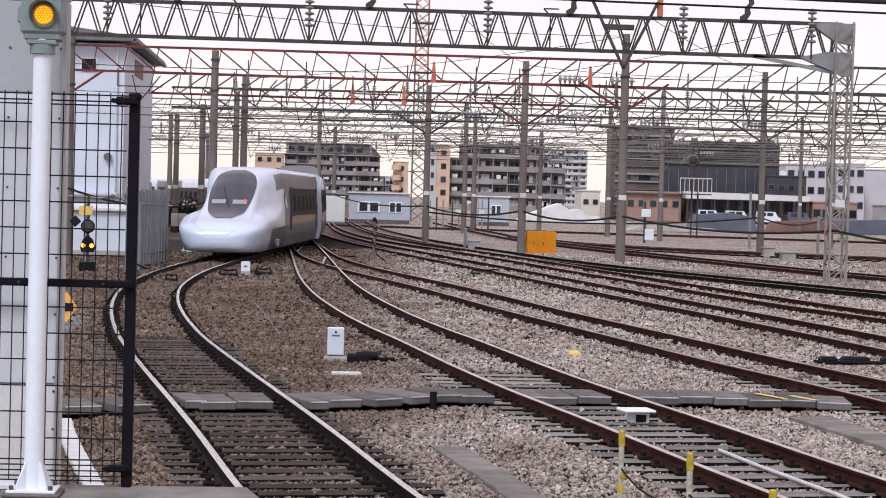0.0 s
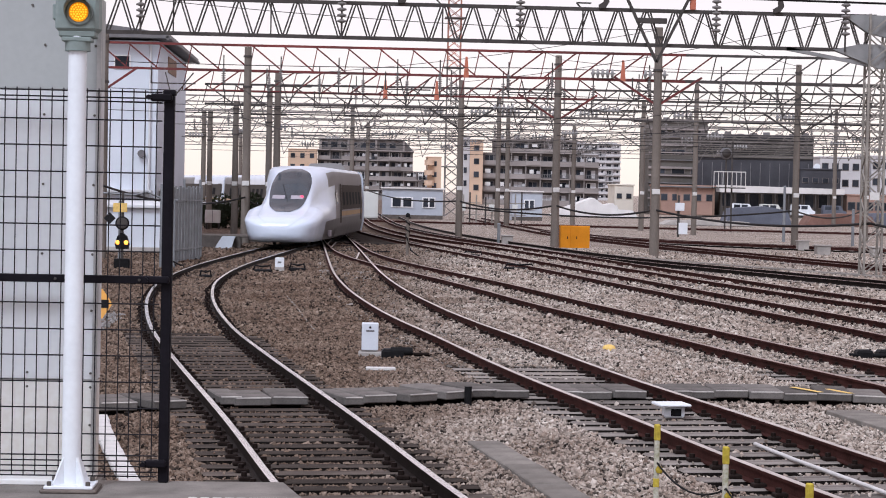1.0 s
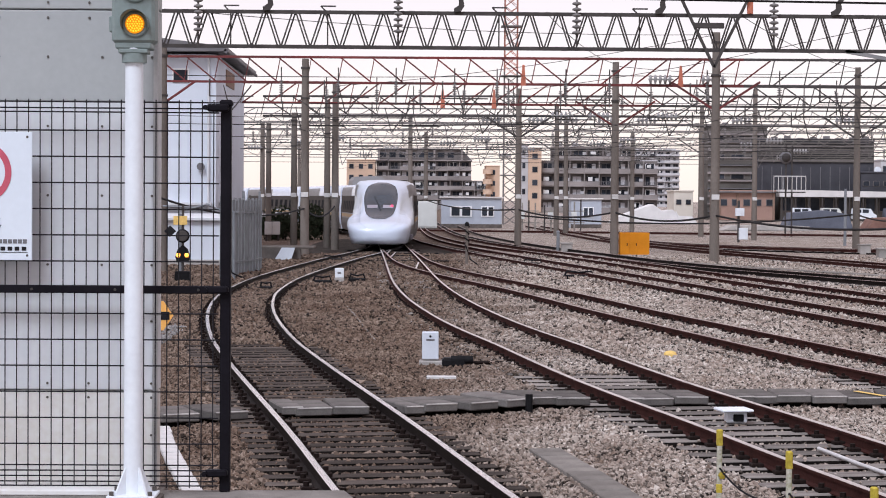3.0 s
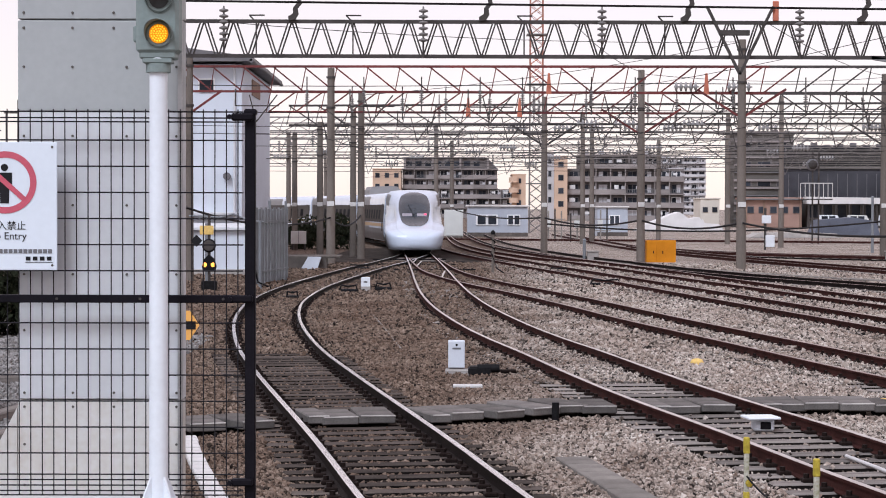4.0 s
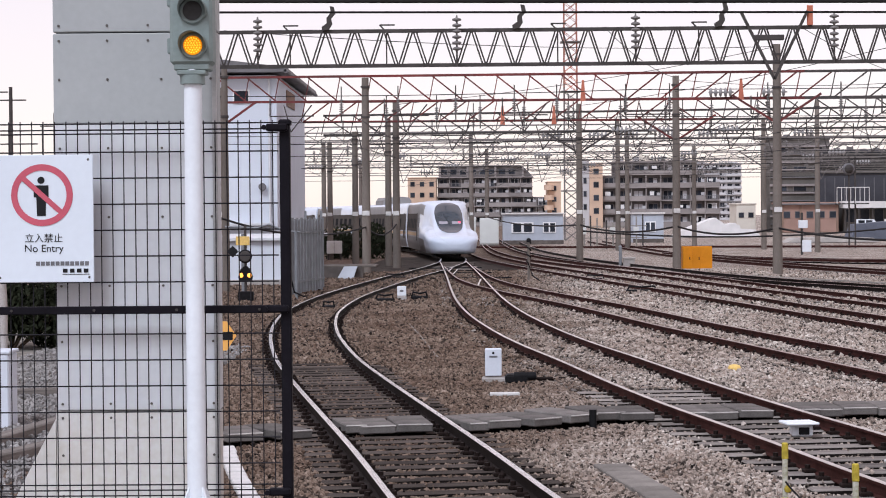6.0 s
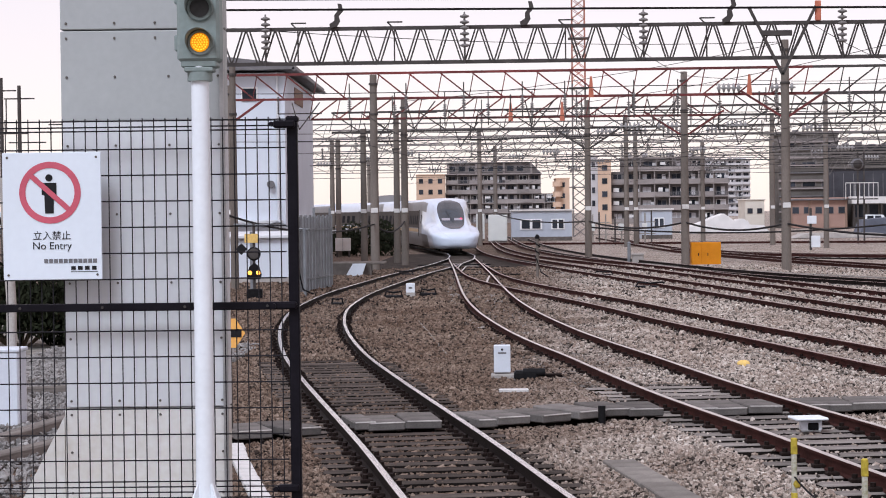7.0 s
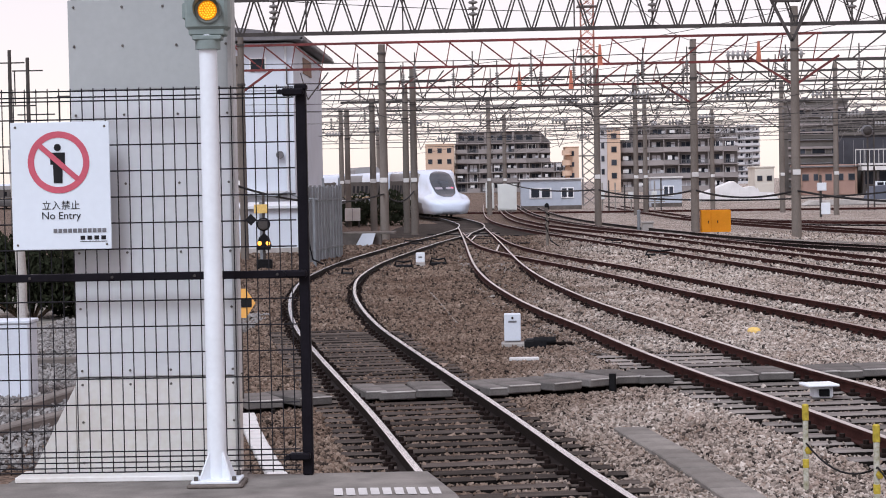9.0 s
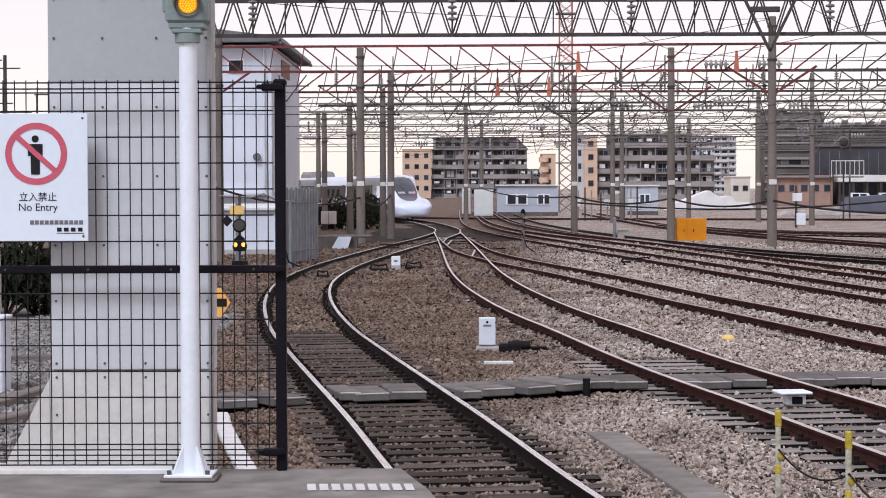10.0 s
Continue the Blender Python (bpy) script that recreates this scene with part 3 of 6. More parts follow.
def z_on_nose(d, x):
    s = nose_section(d)[6:]
    xs, zs = [p[0] for p in s][::-1], [p[1] for p in s][::-1]
    return float(np.interp(abs(x), xs, zs)) if abs(x) <= xs[-1] else 0.0


def nose_depth(x, z):
    a, b = 1.0, 11.0
    for _ in range(30):
        m = (a + b) / 2
        a, b = (m, b) if z_on_nose(m, x) < z else (a, m)
    return b


def car_shell(d0, d1, step, nose):
    s, rows = Shape(), []
    ds = [0, 0.03, 0.07, 0.12, 0.22, 0.35, 0.55, 0.8, 1.1, 1.5, 1.9, 2.4, 2.8, 3.2, 3.6, 4.0, 4.5, 5.0, 5.6, 6.2, 6.9, 7.6, 8.4, 9.2, 10, 11, 12, 18, d1] if nose else [d0, d0 + 0.06, (d0 + d1) / 2, d1 - 0.06, d1]
    for d in ds:
        h = nose_section(d if nose else 12)
        rows.append([(x, d, z) for x, z in h] + [(-x, d, z) for x, z in h[-2::-1]])
    n = len(rows[0])
    vs = [v for r in rows for v in r]
    for i in range(len(rows) - 1):
        for j in range(n):
            q = (i * n + j, (i + 1) * n + j, (i + 1) * n + (j + 1) % n, i * n + (j + 1) % n)
            s.f.append(q)
            s.mi.append(1 if ds[i] >= 1.5 and j in (0, n - 1, n - 2) or ds[i] >= 4.5 and (j <= 2 or j >= n - 4) else 2 if ds[i] >= (9.2 if abs(j + 0.5 - n // 2) > 5 else 7.6) and abs(j + 0.5 - n // 2) > 2.6 else 0)
            s.smooth.append(True)
    s.v = vs
    s.f += [tuple(range(n)), tuple(range((len(rows) - 1) * n, len(rows) * n))[::-1]]
    s.mi += [0, 1]
    s.smooth += [False, False]
    return s


def side_x(z):
    """Outside of the car's flank at a height."""
    h = nose_section(12)
    return float(np.interp(z, [p[1] for p in h], [p[0] for p in h]))


def strip(y0, y1, z0, z1, out, k, mi=0):
    """A strip on one flank that follows its curve."""
    s = Shape()
    zs = np.linspace(z0, z1, 9)
    vs = [(k * (side_x(z) + out), y, z) for y in (y0, y1) for z in zs]
    fs = [(i, i + 1, 10 + i, 9 + i) if k < 0 else (9 + i, 10 + i, i + 1, i) for i in range(8)]
    s.add(vs, fs, mi, True)
    return s


def bogie(parent, y):
    b = part("bogie", Shape().box((0, y, 0.55), (2.3, 2.6, 0.28), ch=0.05), M_UNDER, parent)
    for dy in (-1.25, 1.25):
        for sx in (-0.7525, 0.7525):
            part("wheel", Shape().lathe([(0.02, -0.07), (0.40, -0.07), (0.43, -0.04), (0.43, 0.05), (0.02, 0.06)], (sx, y + dy, 0.432), 20, axis='x'), M_UNDER, b)


def train_car(name, length, nose, label):
    c = thing(name, 0, 0, 0, label, "train car", "cars of the train")
    body = part("body", car_shell(0, length, 1, nose), [M_BODY, M_SKIRT, M_BODYG], c)
    for k in (-1, 1):
        part("window_belt", strip(12.6 if nose else 0.5, length - 0.6, 1.58, 2.80, 0.014, k), M_FLANK, c)
        part("lower_side", strip(9.3 if nose else 0.4, length - 0.4, 0.34, 1.14, 0.012, k), M_SKIRT, c)
        part("tan_stripe", strip(12.5 if nose else 0.5, length - 0.5, 1.28, 1.50, 0.014, k), M_STRIPE, c)
        y = 13.2 if nose else 3.0
        while y < length - 3.0:
            part("window", strip(y, y + 1.15, 1.80, 2.45, 0.024, k), M_TRAINGLASS, c)
            y += 2.08
        for y in ((11.6, length - 1.7) if nose else (1.0, length - 1.7)):
            part("door", strip(y, y + 0.85, 0.95, 2.85, 0.016, k), M_FLANK, c)
            part("door_gap", strip(y - 0.07, y, 0.95, 2.85, 0.018, k), M_UNDER, c)
        if nose:
            part("side_window", strip(9.4, 10.2, 1.9, 2.5, 0.012, k), M_BELT, c)
    for y in (6.5 if nose else 3.7, length - 3.7):
        bogie(c, y)
    for y in np.arange(9.5 if nose else 6.5, length - 6, 2.6):
        part("equipment_box", Shape().box((0, y, 0.52), (2.7, 2.1, 0.5), ch=0.06), M_SKIRT, c)
    part("gangway", Shape().box((0, length + 0.22, 2.0), (2.4, 0.5, 2.6), ch=0.1), M_UNDER, c)
    if nose:
        g, nx, nz = Shape(), 18, 18
        vs = []
        for j in range(nz + 1):
            v = -1 + 2 * j / nz
            q = (0.2 - v) / 1.2 if v < 0.2 else (v - 0.2) / 0.8
            hw = 0.90 * (1 - 0.30 * q ** 2.0 - 0.34 * max(0, (q - 0.75) / 0.25) ** 2) if v < 0.2 else 0.90 * (1 - 0.36 * q ** 2 - 0.36 * max(0, (q - 0.7) / 0.3) ** 2)
            Z = 2.52 + 0.96 * v
            for i in range(nx + 1):
                X = (-1 + 2 * i / nx) * hw
                vs.append((X, nose_depth(X, min(Z, z_on_nose(10.9, X) - 0.004)) - 0.05, Z + 0.012))
        fs = [(j * (nx + 1) + i, j * (nx + 1) + i + 1, (j + 1) * (nx + 1) + i + 1, (j + 1) * (nx + 1) + i) for j in range(nz) for i in range(nx)]
        wind = part("windshield", g.add(vs, fs, 0, True), M_BELT, c, "dark oval wraparound windshield")
        for sx in (-1, 1):
            q = Shape()
            z0 = 2.10
            vs = []
            for i in range(7):
                x = sx * (0.14 + 0.56 * i / 6)
                for zz in (z0, z0 + 0.16):
                    vs.append((x, nose_depth(x, zz) - 0.06, zz + 0.012))
            part("lamp_bar", q.add(vs, [(2 * i, 2 * i + 2, 2 * i + 3, 2 * i + 1) if sx > 0 else (2 * i + 1, 2 * i + 3, 2 * i + 2, 2 * i) for i in range(6)]), M_BAR, wind)
        x = 0.62
        part("tail_lamp", Shape().lathe([(0.01, -0.05), (0.075, -0.03), (0.085, 0.02)], (x, nose_depth(x, 2.2) - 0.08, 2.2), 12, axis='y'), M_TAIL, wind)
        part("wiper", Shape().beam((0.05, nose_depth(0.05, 1.95) - 0.07, 1.97), (-0.35, nose_depth(-0.35, 2.75) - 0.07, 2.78), 0.014), M_UNDER, wind)
        part("step", Shape().box((1.60, 6.9, 0.52), (0.14, 0.8, 0.3), ch=0.03), M_BAR, c)
    return c


CARS = [(train_car("train_tail_car", 26.8, True, "white streamlined high-speed train tail car with oval windshield"), 26.8)]
mid = train_car("train_car", 24.4, False, "grey high-speed train car with a black window belt")
CARS.append((mid, 24.4))
for k in range(6):
    CARS.append((copy_thing(mid, Matrix()), 24.4))
cover = Shape()
cover.prism([(-1.25, 3.5), (-1.2, 3.95), (-1.0, 4.22), (0.5, 4.28), (1.0, 4.22), (1.2, 3.95), (1.25, 3.5)], 17.6, 22.6)
part("pantograph_cover", cover, M_BODYG, mid, "pale grey pantograph shield")

TRAIN_LINE = LINE1[9:] + [(ARC0[0] - ARCR * (1 - math.cos(a / ARCR)), ARC0[1] + ARCR * math.sin(a / ARCR)) for a in range(310, 420, 24)]
_, TS, TP = spline(TRAIN_LINE, 1.0)


def on_line(s):
    return np.array([np.interp(s, TS, TP[:, 0]), np.interp(s, TS, TP[:, 1])])


TIP_T = (0, 1, 2.5, 4.5, 5.5, 7.5, 9, 10)
TIP_Y = (75.2, 85.2, 98.2, 112.0, 119.0, 134.5, 146.5, 155.5)
TIP_FIT = np.polyfit(TIP_T, np.interp(TIP_Y, TP[:, 1], TS), 3)


def tip_at(t):
    return float(np.polyval(TIP_FIT, t))


def train_rows(lead, length, nose):
    rows = []
    for k in range(21):
        t = k * 0.5
        s = tip_at(t) + lead
        lead_in = 2.0 if nose else 3.7
        f, r = on_line(s + lead_in), on_line(s + length - 3.7)
        d = (r - f) / np.linalg.norm(r - f)
        o = f - d * lead_in
        rows.append((t, pose(o[0], o[1], 0, 0, 0, math.degrees(math.atan2(d[1], d[0])) - 90)))
    return rows


def motions():
    lead = 0.0
    for i, (c, length) in enumerate(CARS):
        walk(c, train_rows(lead, length, i == 0))
        lead += length + 0.6


# ---- overhead line structures ----
def concrete_pole(parent, x, y, top, r=0.19, m=None, band=True, z0=-0.6):
    m = m or M_POLE
    p = part("pole", Shape().cyl((x, y, z0), (x, y, top), r * 1.1, r * 0.82, n=18), m, parent)
    if band:
        part("number_band", Shape().box((x, y - r * 1.02, 2.78), (r * 1.7, 0.05, 0.24), ch=0.012), M_BAND, p)
    for z in (top - 0.5, top - 2.0):
        part("clamp", Shape().cyl((x, y, z), (x, y, z + 0.09), r * 1.0 + 0.02, n=14), M_GALV, p)
    return p


def insulator_mesh(name, n, material, r=0.11, pitch=0.11):
    s = Shape()
    prof = [(0.025, 0)]
    for i in range(n):
        z = i * pitch
        prof += [(0.035, z + 0.12 * pitch), (r, z + 0.34 * pitch), (r * 0.94, z + 0.62 * pitch), (0.04, z + 0.80 * pitch)]
    prof += [(0.025, n * pitch + 0.05)]
    return s.lathe(prof, n=10).mesh(name, material)


INS_UP = insulator_mesh("insulator", 7, M_INSUL)
INS_SIDE = insulator_mesh("insulator", 5, M_INSULW, 0.22, 0.23)
INS_BIG = insulator_mesh("insulator", 6, M_INSUL, 0.17, 0.21)


def gantry(a, b, zb, zt, chord, web, bays, style, label, poles=(), r=0.19, cw=0.115, ww=0.065, group="gantries over the yard", tilt=0.0, split=1.0):
    """A portal of trusses from a to b on the plan; poles are (x, y, top, brace)."""
    (ax, ay), (bx, by) = a, b
    g = thing("catenary_gantry", ax, ay, 0, label, "gantry", group)
    ex, ey = bx - ax, by - ay
    L = math.hypot(ex, ey)
    at = lambda s, z, o=0.0: (ex * s - ey / L * o, ey * s + ex / L * o, z + tilt * s)
    for s0, s1, paint in ((0, split, chord), (split, 1, M_GALV)):
        if s1 > s0:
            part("top_chord", Shape().beam(at(s0, zt), at(s1, zt), cw, cw), paint, g)
            part("bottom_chord", Shape().beam(at(s0, zb), at(s1, zb), cw, cw), paint, g)
    for i in range(bays):
        s0, s1 = i / bays, (i + 1) / bays
        sm = (s0 + s1) / 2
        if style == 'V':
            for k in (-0.055, 0.055):
                e = k / L
                part("brace", Shape().beam(at(s0 + e + 0.002, zt, k), at(sm + e - 0.002, zb, k), 0.054), web, g)
                part("brace", Shape().beam(at(sm + e + 0.002, zb, k), at(s1 + e - 0.002, zt, k), 0.054), web, g)
        else:
            web = chord if s0 < split else (M_GALV if split < 1 else chord)
            up = (i < bays / 2) == (style == 'N')
            part("brace", Shape().beam(at(s0, zt if up else zb), at(s1, zb if up else zt), ww), web, g)
            part("strut", Shape().beam(at(s0 + 0.003, zt), at(s0 - 0.003, zb), ww * 0.7), web, g)
    for px_, py_, top, brace in poles:
        p = concrete_pole(g, px_ - ax, py_ - ay, top, r)
        if brace:
            for k in (-1, 1):
                part("knee_brace", Shape().beam((px_ - ax, py_ - ay, zb + tilt * (px_ - ax) / ex - 1.3), (px_ - ax + k * ex / L * 2.0, py_ - ay + k * ey / L * 2.0, zb + tilt * (px_ - ax) / ex), 0.1), chord, g)
    return g, at


# the great grey portal with its lattice column
gA, atA = gantry((-10.4, 71.8), (19.2, 71.8), 8.08, 9.33, M_GALV, M_GALV, 28, 'V', "long grey steel lattice gantry on a lattice column", cw=0.13)
gu = Shape().prism([(28.0, 8.08), (29.7, 7.42), (30.0, 7.42), (30.0, 8.3), (29.0, 8.3)], -0.14, 0.14)
part("gusset", gu, M_PLATE, gA)
part("gusset", Shape().prism([(28.3, 9.36), (30.05, 9.36), (30.05, 8.55), (29.3, 8.7)], -0.14, 0.14), M_PLATE, gA)
part("chord_end", Shape().beam((26.3, 0, 8.08), (29.4, 0, 7.55), 0.13), M_PLATE, gA)
for sx in (-0.32, 0.32):
    for sy in (-0.32, 0.32):
        part("column_leg", Shape().beam((29.62 + sx, sy, -0.25), (29.62 + sx, sy, 9.4), 0.075), M_LATTICE, gA)
zz = -0.1
k = 0
while zz < 8.9:
    for sy in (-0.33, 0.33):
        part("lacing", Shape().beam((29.62 - 0.32 * (-1) ** k, sy, zz), (29.62 + 0.32 * (-1) ** k, sy, zz + 0.55), 0.045), M_LATTICE, gA)
    for sx in (-0.33, 0.33):
        part("lacing", Shape().beam((29.62 + sx, -0.32 * (-1) ** k, zz), (29.62 + sx, 0.32 * (-1) ** k, zz + 0.55), 0.045), M_LATTICE, gA)
    zz += 0.55
    k += 1
part("number_band", Shape().box((29.62, -0.36, 2.75), (0.36, 0.02, 0.28), ch=0.005), M_BAND, gA)
for x in (-7.55, -0.35, 6.1, 13.25, 18.0):
    part("insulator", INS_BIG, None, gA, m=pose(10.4 + x, -0.25, 8.55, 0, 0, 0))
    part("insulator_stem", Shape().cyl((10.4 + x, -0.25, 8.0), (10.4 + x, -0.25, 9.75), 0.035, n=8), M_GALV, gA)
for x, z in ((-5.0, 9.35), (1.9, 9.35), (9.2, 9.35), (15.6, 9.35)):
    part("pulley_arm", Shape().prism([(-0.22, 0.0), (0.02, 0.04), (0.14, 0.24), (0.10, 0.44), (0.26, 0.62), (0.20, 0.86), (0.06, 0.88), (0.10, 0.66), (-0.06, 0.46), (-0.06, 0.26), (-0.24, 0.14)], -0.09, 0.09), M_GALV, gA, m=pose(10.4 + x, -0.1, z))
for x in (12.4,):
    part("warning_tag", Shape().box((10.4 + x, -0.12, 9.75), (0.22, 0.05, 0.72), ch=0.02), M_REDTAG, gA)
for x in (-6.4, -2.9, 3.3, 8.4):
    part("hanger", Shape().beam((10.4 + x, 0, 8.1), (10.4 + x, 0, 9.3), 0.05).beam((10.4 + x, 0, 9.3), (10.4 + x - 0.25, 0, 9.55), 0.05).beam((10.4 + x - 0.25, 0, 9.55), (10.4 + x + 0.3, 0, 9.55), 0.05), M_GALV, gA)
# pulley frame hung from the portal
part("drop_frame", Shape().beam((10.4 + 9.9, -0.2, 9.9), (10.4 + 11.1, -0.2, 7.45), 0.10).beam((10.4 + 12.3, -0.2, 9.9), (10.4 + 11.1, -0.2, 7.45), 0.10).box((10.4 + 10.9, -0.2, 8.95), (1.1, 0.14, 0.2), ch=0.02), M_GALV, gA)

gB, atB = gantry((-12.7, 100.4), (28.0, 89.5), 8.47, 9.72, M_RED, M_RED, 26, 'N', "red and grey steel truss gantry on concrete poles",
                 [(-12.55, 100.3, 9.2, True), (-5.05, 98.2, 9.5, False), (14.1, 90.3, 10.3, True)], r=0.21, tilt=-0.68, split=0.7)
gC, atC = gantry((-9.0, 108.5), (30.0, 100.5), 7.82, 8.91, M_RED, M_RED, 26, 'n', "dull red and grey steel truss gantry on concrete poles",
                 [(-3.95, 109.3, 8.9, False), (10.55, 100.2, 9.6, True)], r=0.2, tilt=-0.42, split=0.56)
gD, atD = gantry((-8.5, 117.0), (36.0, 111.0), 7.45, 8.6, M_GALV, M_GALV, 26, 'N', "grey steel truss gantry on concrete poles",
                 [(-4.6, 114.6, 8.3, False), (6.43, 114.0, 9.0, True), (25.45, 111.5, 10.2, True), (-6.6, 116, 7.6, False)])
# from here back the gantries wear the steel colour lightened for haze
gE, _ = gantry((-12.0, 132.0), (46.0, 130.0), 7.6, 8.6, M_HAZESTEEL, M_HAZESTEEL, 30, 'n', "grey steel truss gantry on concrete poles",
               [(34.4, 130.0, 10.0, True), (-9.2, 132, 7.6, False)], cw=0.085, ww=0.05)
gF, _ = gantry((-16.0, 146.0), (50.0, 144.0), 7.7, 8.8, M_HAZESTEEL, M_HAZESTEEL, 34, 'N', "grey steel truss gantry far across the yard",
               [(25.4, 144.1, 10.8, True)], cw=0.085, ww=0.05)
gG, _ = gantry((-20.0, 158.0), (56.0, 157.0), 7.6, 8.7, M_HAZESTEEL, M_HAZESTEEL, 36, 'n', "grey steel truss gantry far across the yard",
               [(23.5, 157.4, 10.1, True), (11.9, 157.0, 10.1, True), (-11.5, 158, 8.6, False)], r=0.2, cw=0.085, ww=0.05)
gH, _ = gantry((-24.0, 172.0), (60.0, 170.0), 7.4, 8.5, M_HAZESTEEL, M_HAZESTEEL, 38, 'N', "grey steel truss gantry far across the yard",
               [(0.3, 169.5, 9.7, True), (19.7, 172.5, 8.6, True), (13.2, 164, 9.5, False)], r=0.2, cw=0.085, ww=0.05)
gI, _ = gantry((-30.0, 192.0), (66.0, 190.0), 7.4, 8.5, M_HAZESTEEL, M_HAZESTEEL, 40, 'n', "grey steel truss gantry far across the yard",
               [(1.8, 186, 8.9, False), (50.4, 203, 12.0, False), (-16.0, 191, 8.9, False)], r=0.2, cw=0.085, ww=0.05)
gJ, _ = gantry((-36.0, 222.0), (76.0, 220.0), 7.2, 8.4, M_HAZESTEEL, M_HAZESTEEL, 40, 'N', "grey steel truss gantry far across the yard",
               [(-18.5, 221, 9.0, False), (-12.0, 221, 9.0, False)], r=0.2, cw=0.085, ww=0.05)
for g, at, ins in ((gB, atB, (0.16, 0.23, 0.3, 0.37, 0.42, 0.5, 0.55, 0.66, 0.74, 0.86)), (gC, atC, (0.12, 0.19, 0.25, 0.31, 0.37, 0.44, 0.5, 0.56, 0.62, 0.8)), (gD, atD, (0.1, 0.2, 0.33, 0.47, 0.58, 0.7))):
    for s in ins:
        x, y, z = at(s, 8.3, -0.25)
        part("insulator", INS_UP, None, g, m=pose(x, y, z - 0.5))
        part("insulator_stem", Shape().cyl((x, y, z - 0.9), (x, y, z + 0.9), 0.03, n=6), M_GALV, g)
for g, at, tags in ((gB, atB, (0.45, 0.63)), (gC, atC, (0.28, 0.35)),):
    for s in tags:
        x, y, z = at(s, 8.9 if g is gB else 8.1, -0.12)
        part("warning_tag", Shape().prism([(-0.13, -0.5), (0.13, -0.5), (0.05, 0.5), (-0.05, 0.5)], -0.03, 0.03), M_REDTAG, g, m=pose(x, y, z))
for g, at, ss, z in ((gB, atB, (0.606, 0.665), 8.75), (gC, atC, (0.44, 0.49, 0.58), 7.25), (gD, atD, (0.3, 0.36, 0.4, 0.45, 0.5, 0.62, 0.75), 7.2), (gF, None, (), 0)):
    for s in ss:
        x, y, zz = at(s, z, -0.3)
        part("strain_insulator", INS_SIDE, None, g, m=pose(x - 0.5, y, zz, 0, 90, 0))
# catenary registration frames hanging from the trusses
for g, at, n, z in ((gB, atB, 7, 8.3), (gC, atC, 8, 7.6), (gD, atD, 8, 7.4)):
    for i in range(n):
        s = (i + 0.6) / n
        f = Shape()
        p0, p1 = at(s, z), at(s + 0.035, z)
        zg = p0[2]
        f.beam(p0, (p0[0] + 0.35, p0[1], zg - 1.35), 0.05).beam(p1, (p0[0] + 0.35, p0[1], zg - 1.35), 0.05)
        f.beam((p0[0] - 0.7, p0[1], zg - 0.55), (p0[0] + 1.5, p0[1], zg - 0.55), 0.06)
        f.beam((p0[0] - 0.7, p0[1], zg - 0.55), (p0[0] - 0.7, p0[1], zg + 0.3), 0.06)
        part("drop_bracket", f, M_GALV, g)

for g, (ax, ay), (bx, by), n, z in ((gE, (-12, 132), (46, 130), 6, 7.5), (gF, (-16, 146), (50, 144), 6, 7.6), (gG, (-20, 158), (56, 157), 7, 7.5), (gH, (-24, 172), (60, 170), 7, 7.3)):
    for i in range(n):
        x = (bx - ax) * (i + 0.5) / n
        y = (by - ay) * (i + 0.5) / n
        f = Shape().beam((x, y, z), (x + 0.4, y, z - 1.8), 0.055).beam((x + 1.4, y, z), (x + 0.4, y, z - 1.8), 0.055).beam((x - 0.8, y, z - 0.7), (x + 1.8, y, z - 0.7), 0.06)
        part("drop_bracket", f, M_HAZESTEEL, g)
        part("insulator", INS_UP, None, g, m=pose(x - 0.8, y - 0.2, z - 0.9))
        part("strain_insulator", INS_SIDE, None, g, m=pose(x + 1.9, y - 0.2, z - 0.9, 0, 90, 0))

# ---- wires: each run is one cable, sagging between its supports ----


def cable(name, pts, r, sag, label, n=10):
    s = Shape()
    P = []
    for (a, b) in zip(pts[:-1], pts[1:]):
        for k in range(n):
            t = k / n
            P.append((a[0] + (b[0] - a[0]) * t, a[1] + (b[1] - a[1]) * t, a[2] + (b[2] - a[2]) * t - 4 * sag * t * (1 - t)))
    P.append(pts[-1])
    s.tube(P, r)
    return solo(name, s, M_WIRE, label=label, category="cable", group="overhead wires")


for x, y in ((-9.0, 60.15), (40.0, 60.15)):
    concrete_pole(thing("concrete_pole", x, y, 0, "grey concrete pole carrying the feeder tube", "pole", "feeder poles"), 0, 0, 9.5, 0.19)
# heavy crosswise tubes nearest the camera
cable("overhead_cable", [(-9, 60, 9.2), (40, 60, 8.75)], 0.075, 0.0, "thick dark overhead feeder tube across the yard", 4)
cable("overhead_cable", [(-9, 60.3, 8.88), (40, 60.3, 8.45)], 0.035, 0.0, "thin dark overhead wire across the yard", 4)
ROWS_Z = ((99, 7.5, 0.018), (99, 6.4, 0.018), (104, 7.0, 0.016), (112, 6.9, 0.02), (112, 6.2, 0.016), (130, 6.4, 0.02), (144, 6.6, 0.02), (157, 6.2, 0.022), (171, 6.5, 0.022), (190, 6.2, 0.024), (95, 8.6, 0.02), (120, 5.7, 0.02))
for y, z, r in ROWS_Z:
    cable("overhead_cable", [(-14 - (y - 95) * 0.15, y + 2, z), (8, y, z), (40, y - 4, z)], r, 0.12, "thin span wire across the yard")
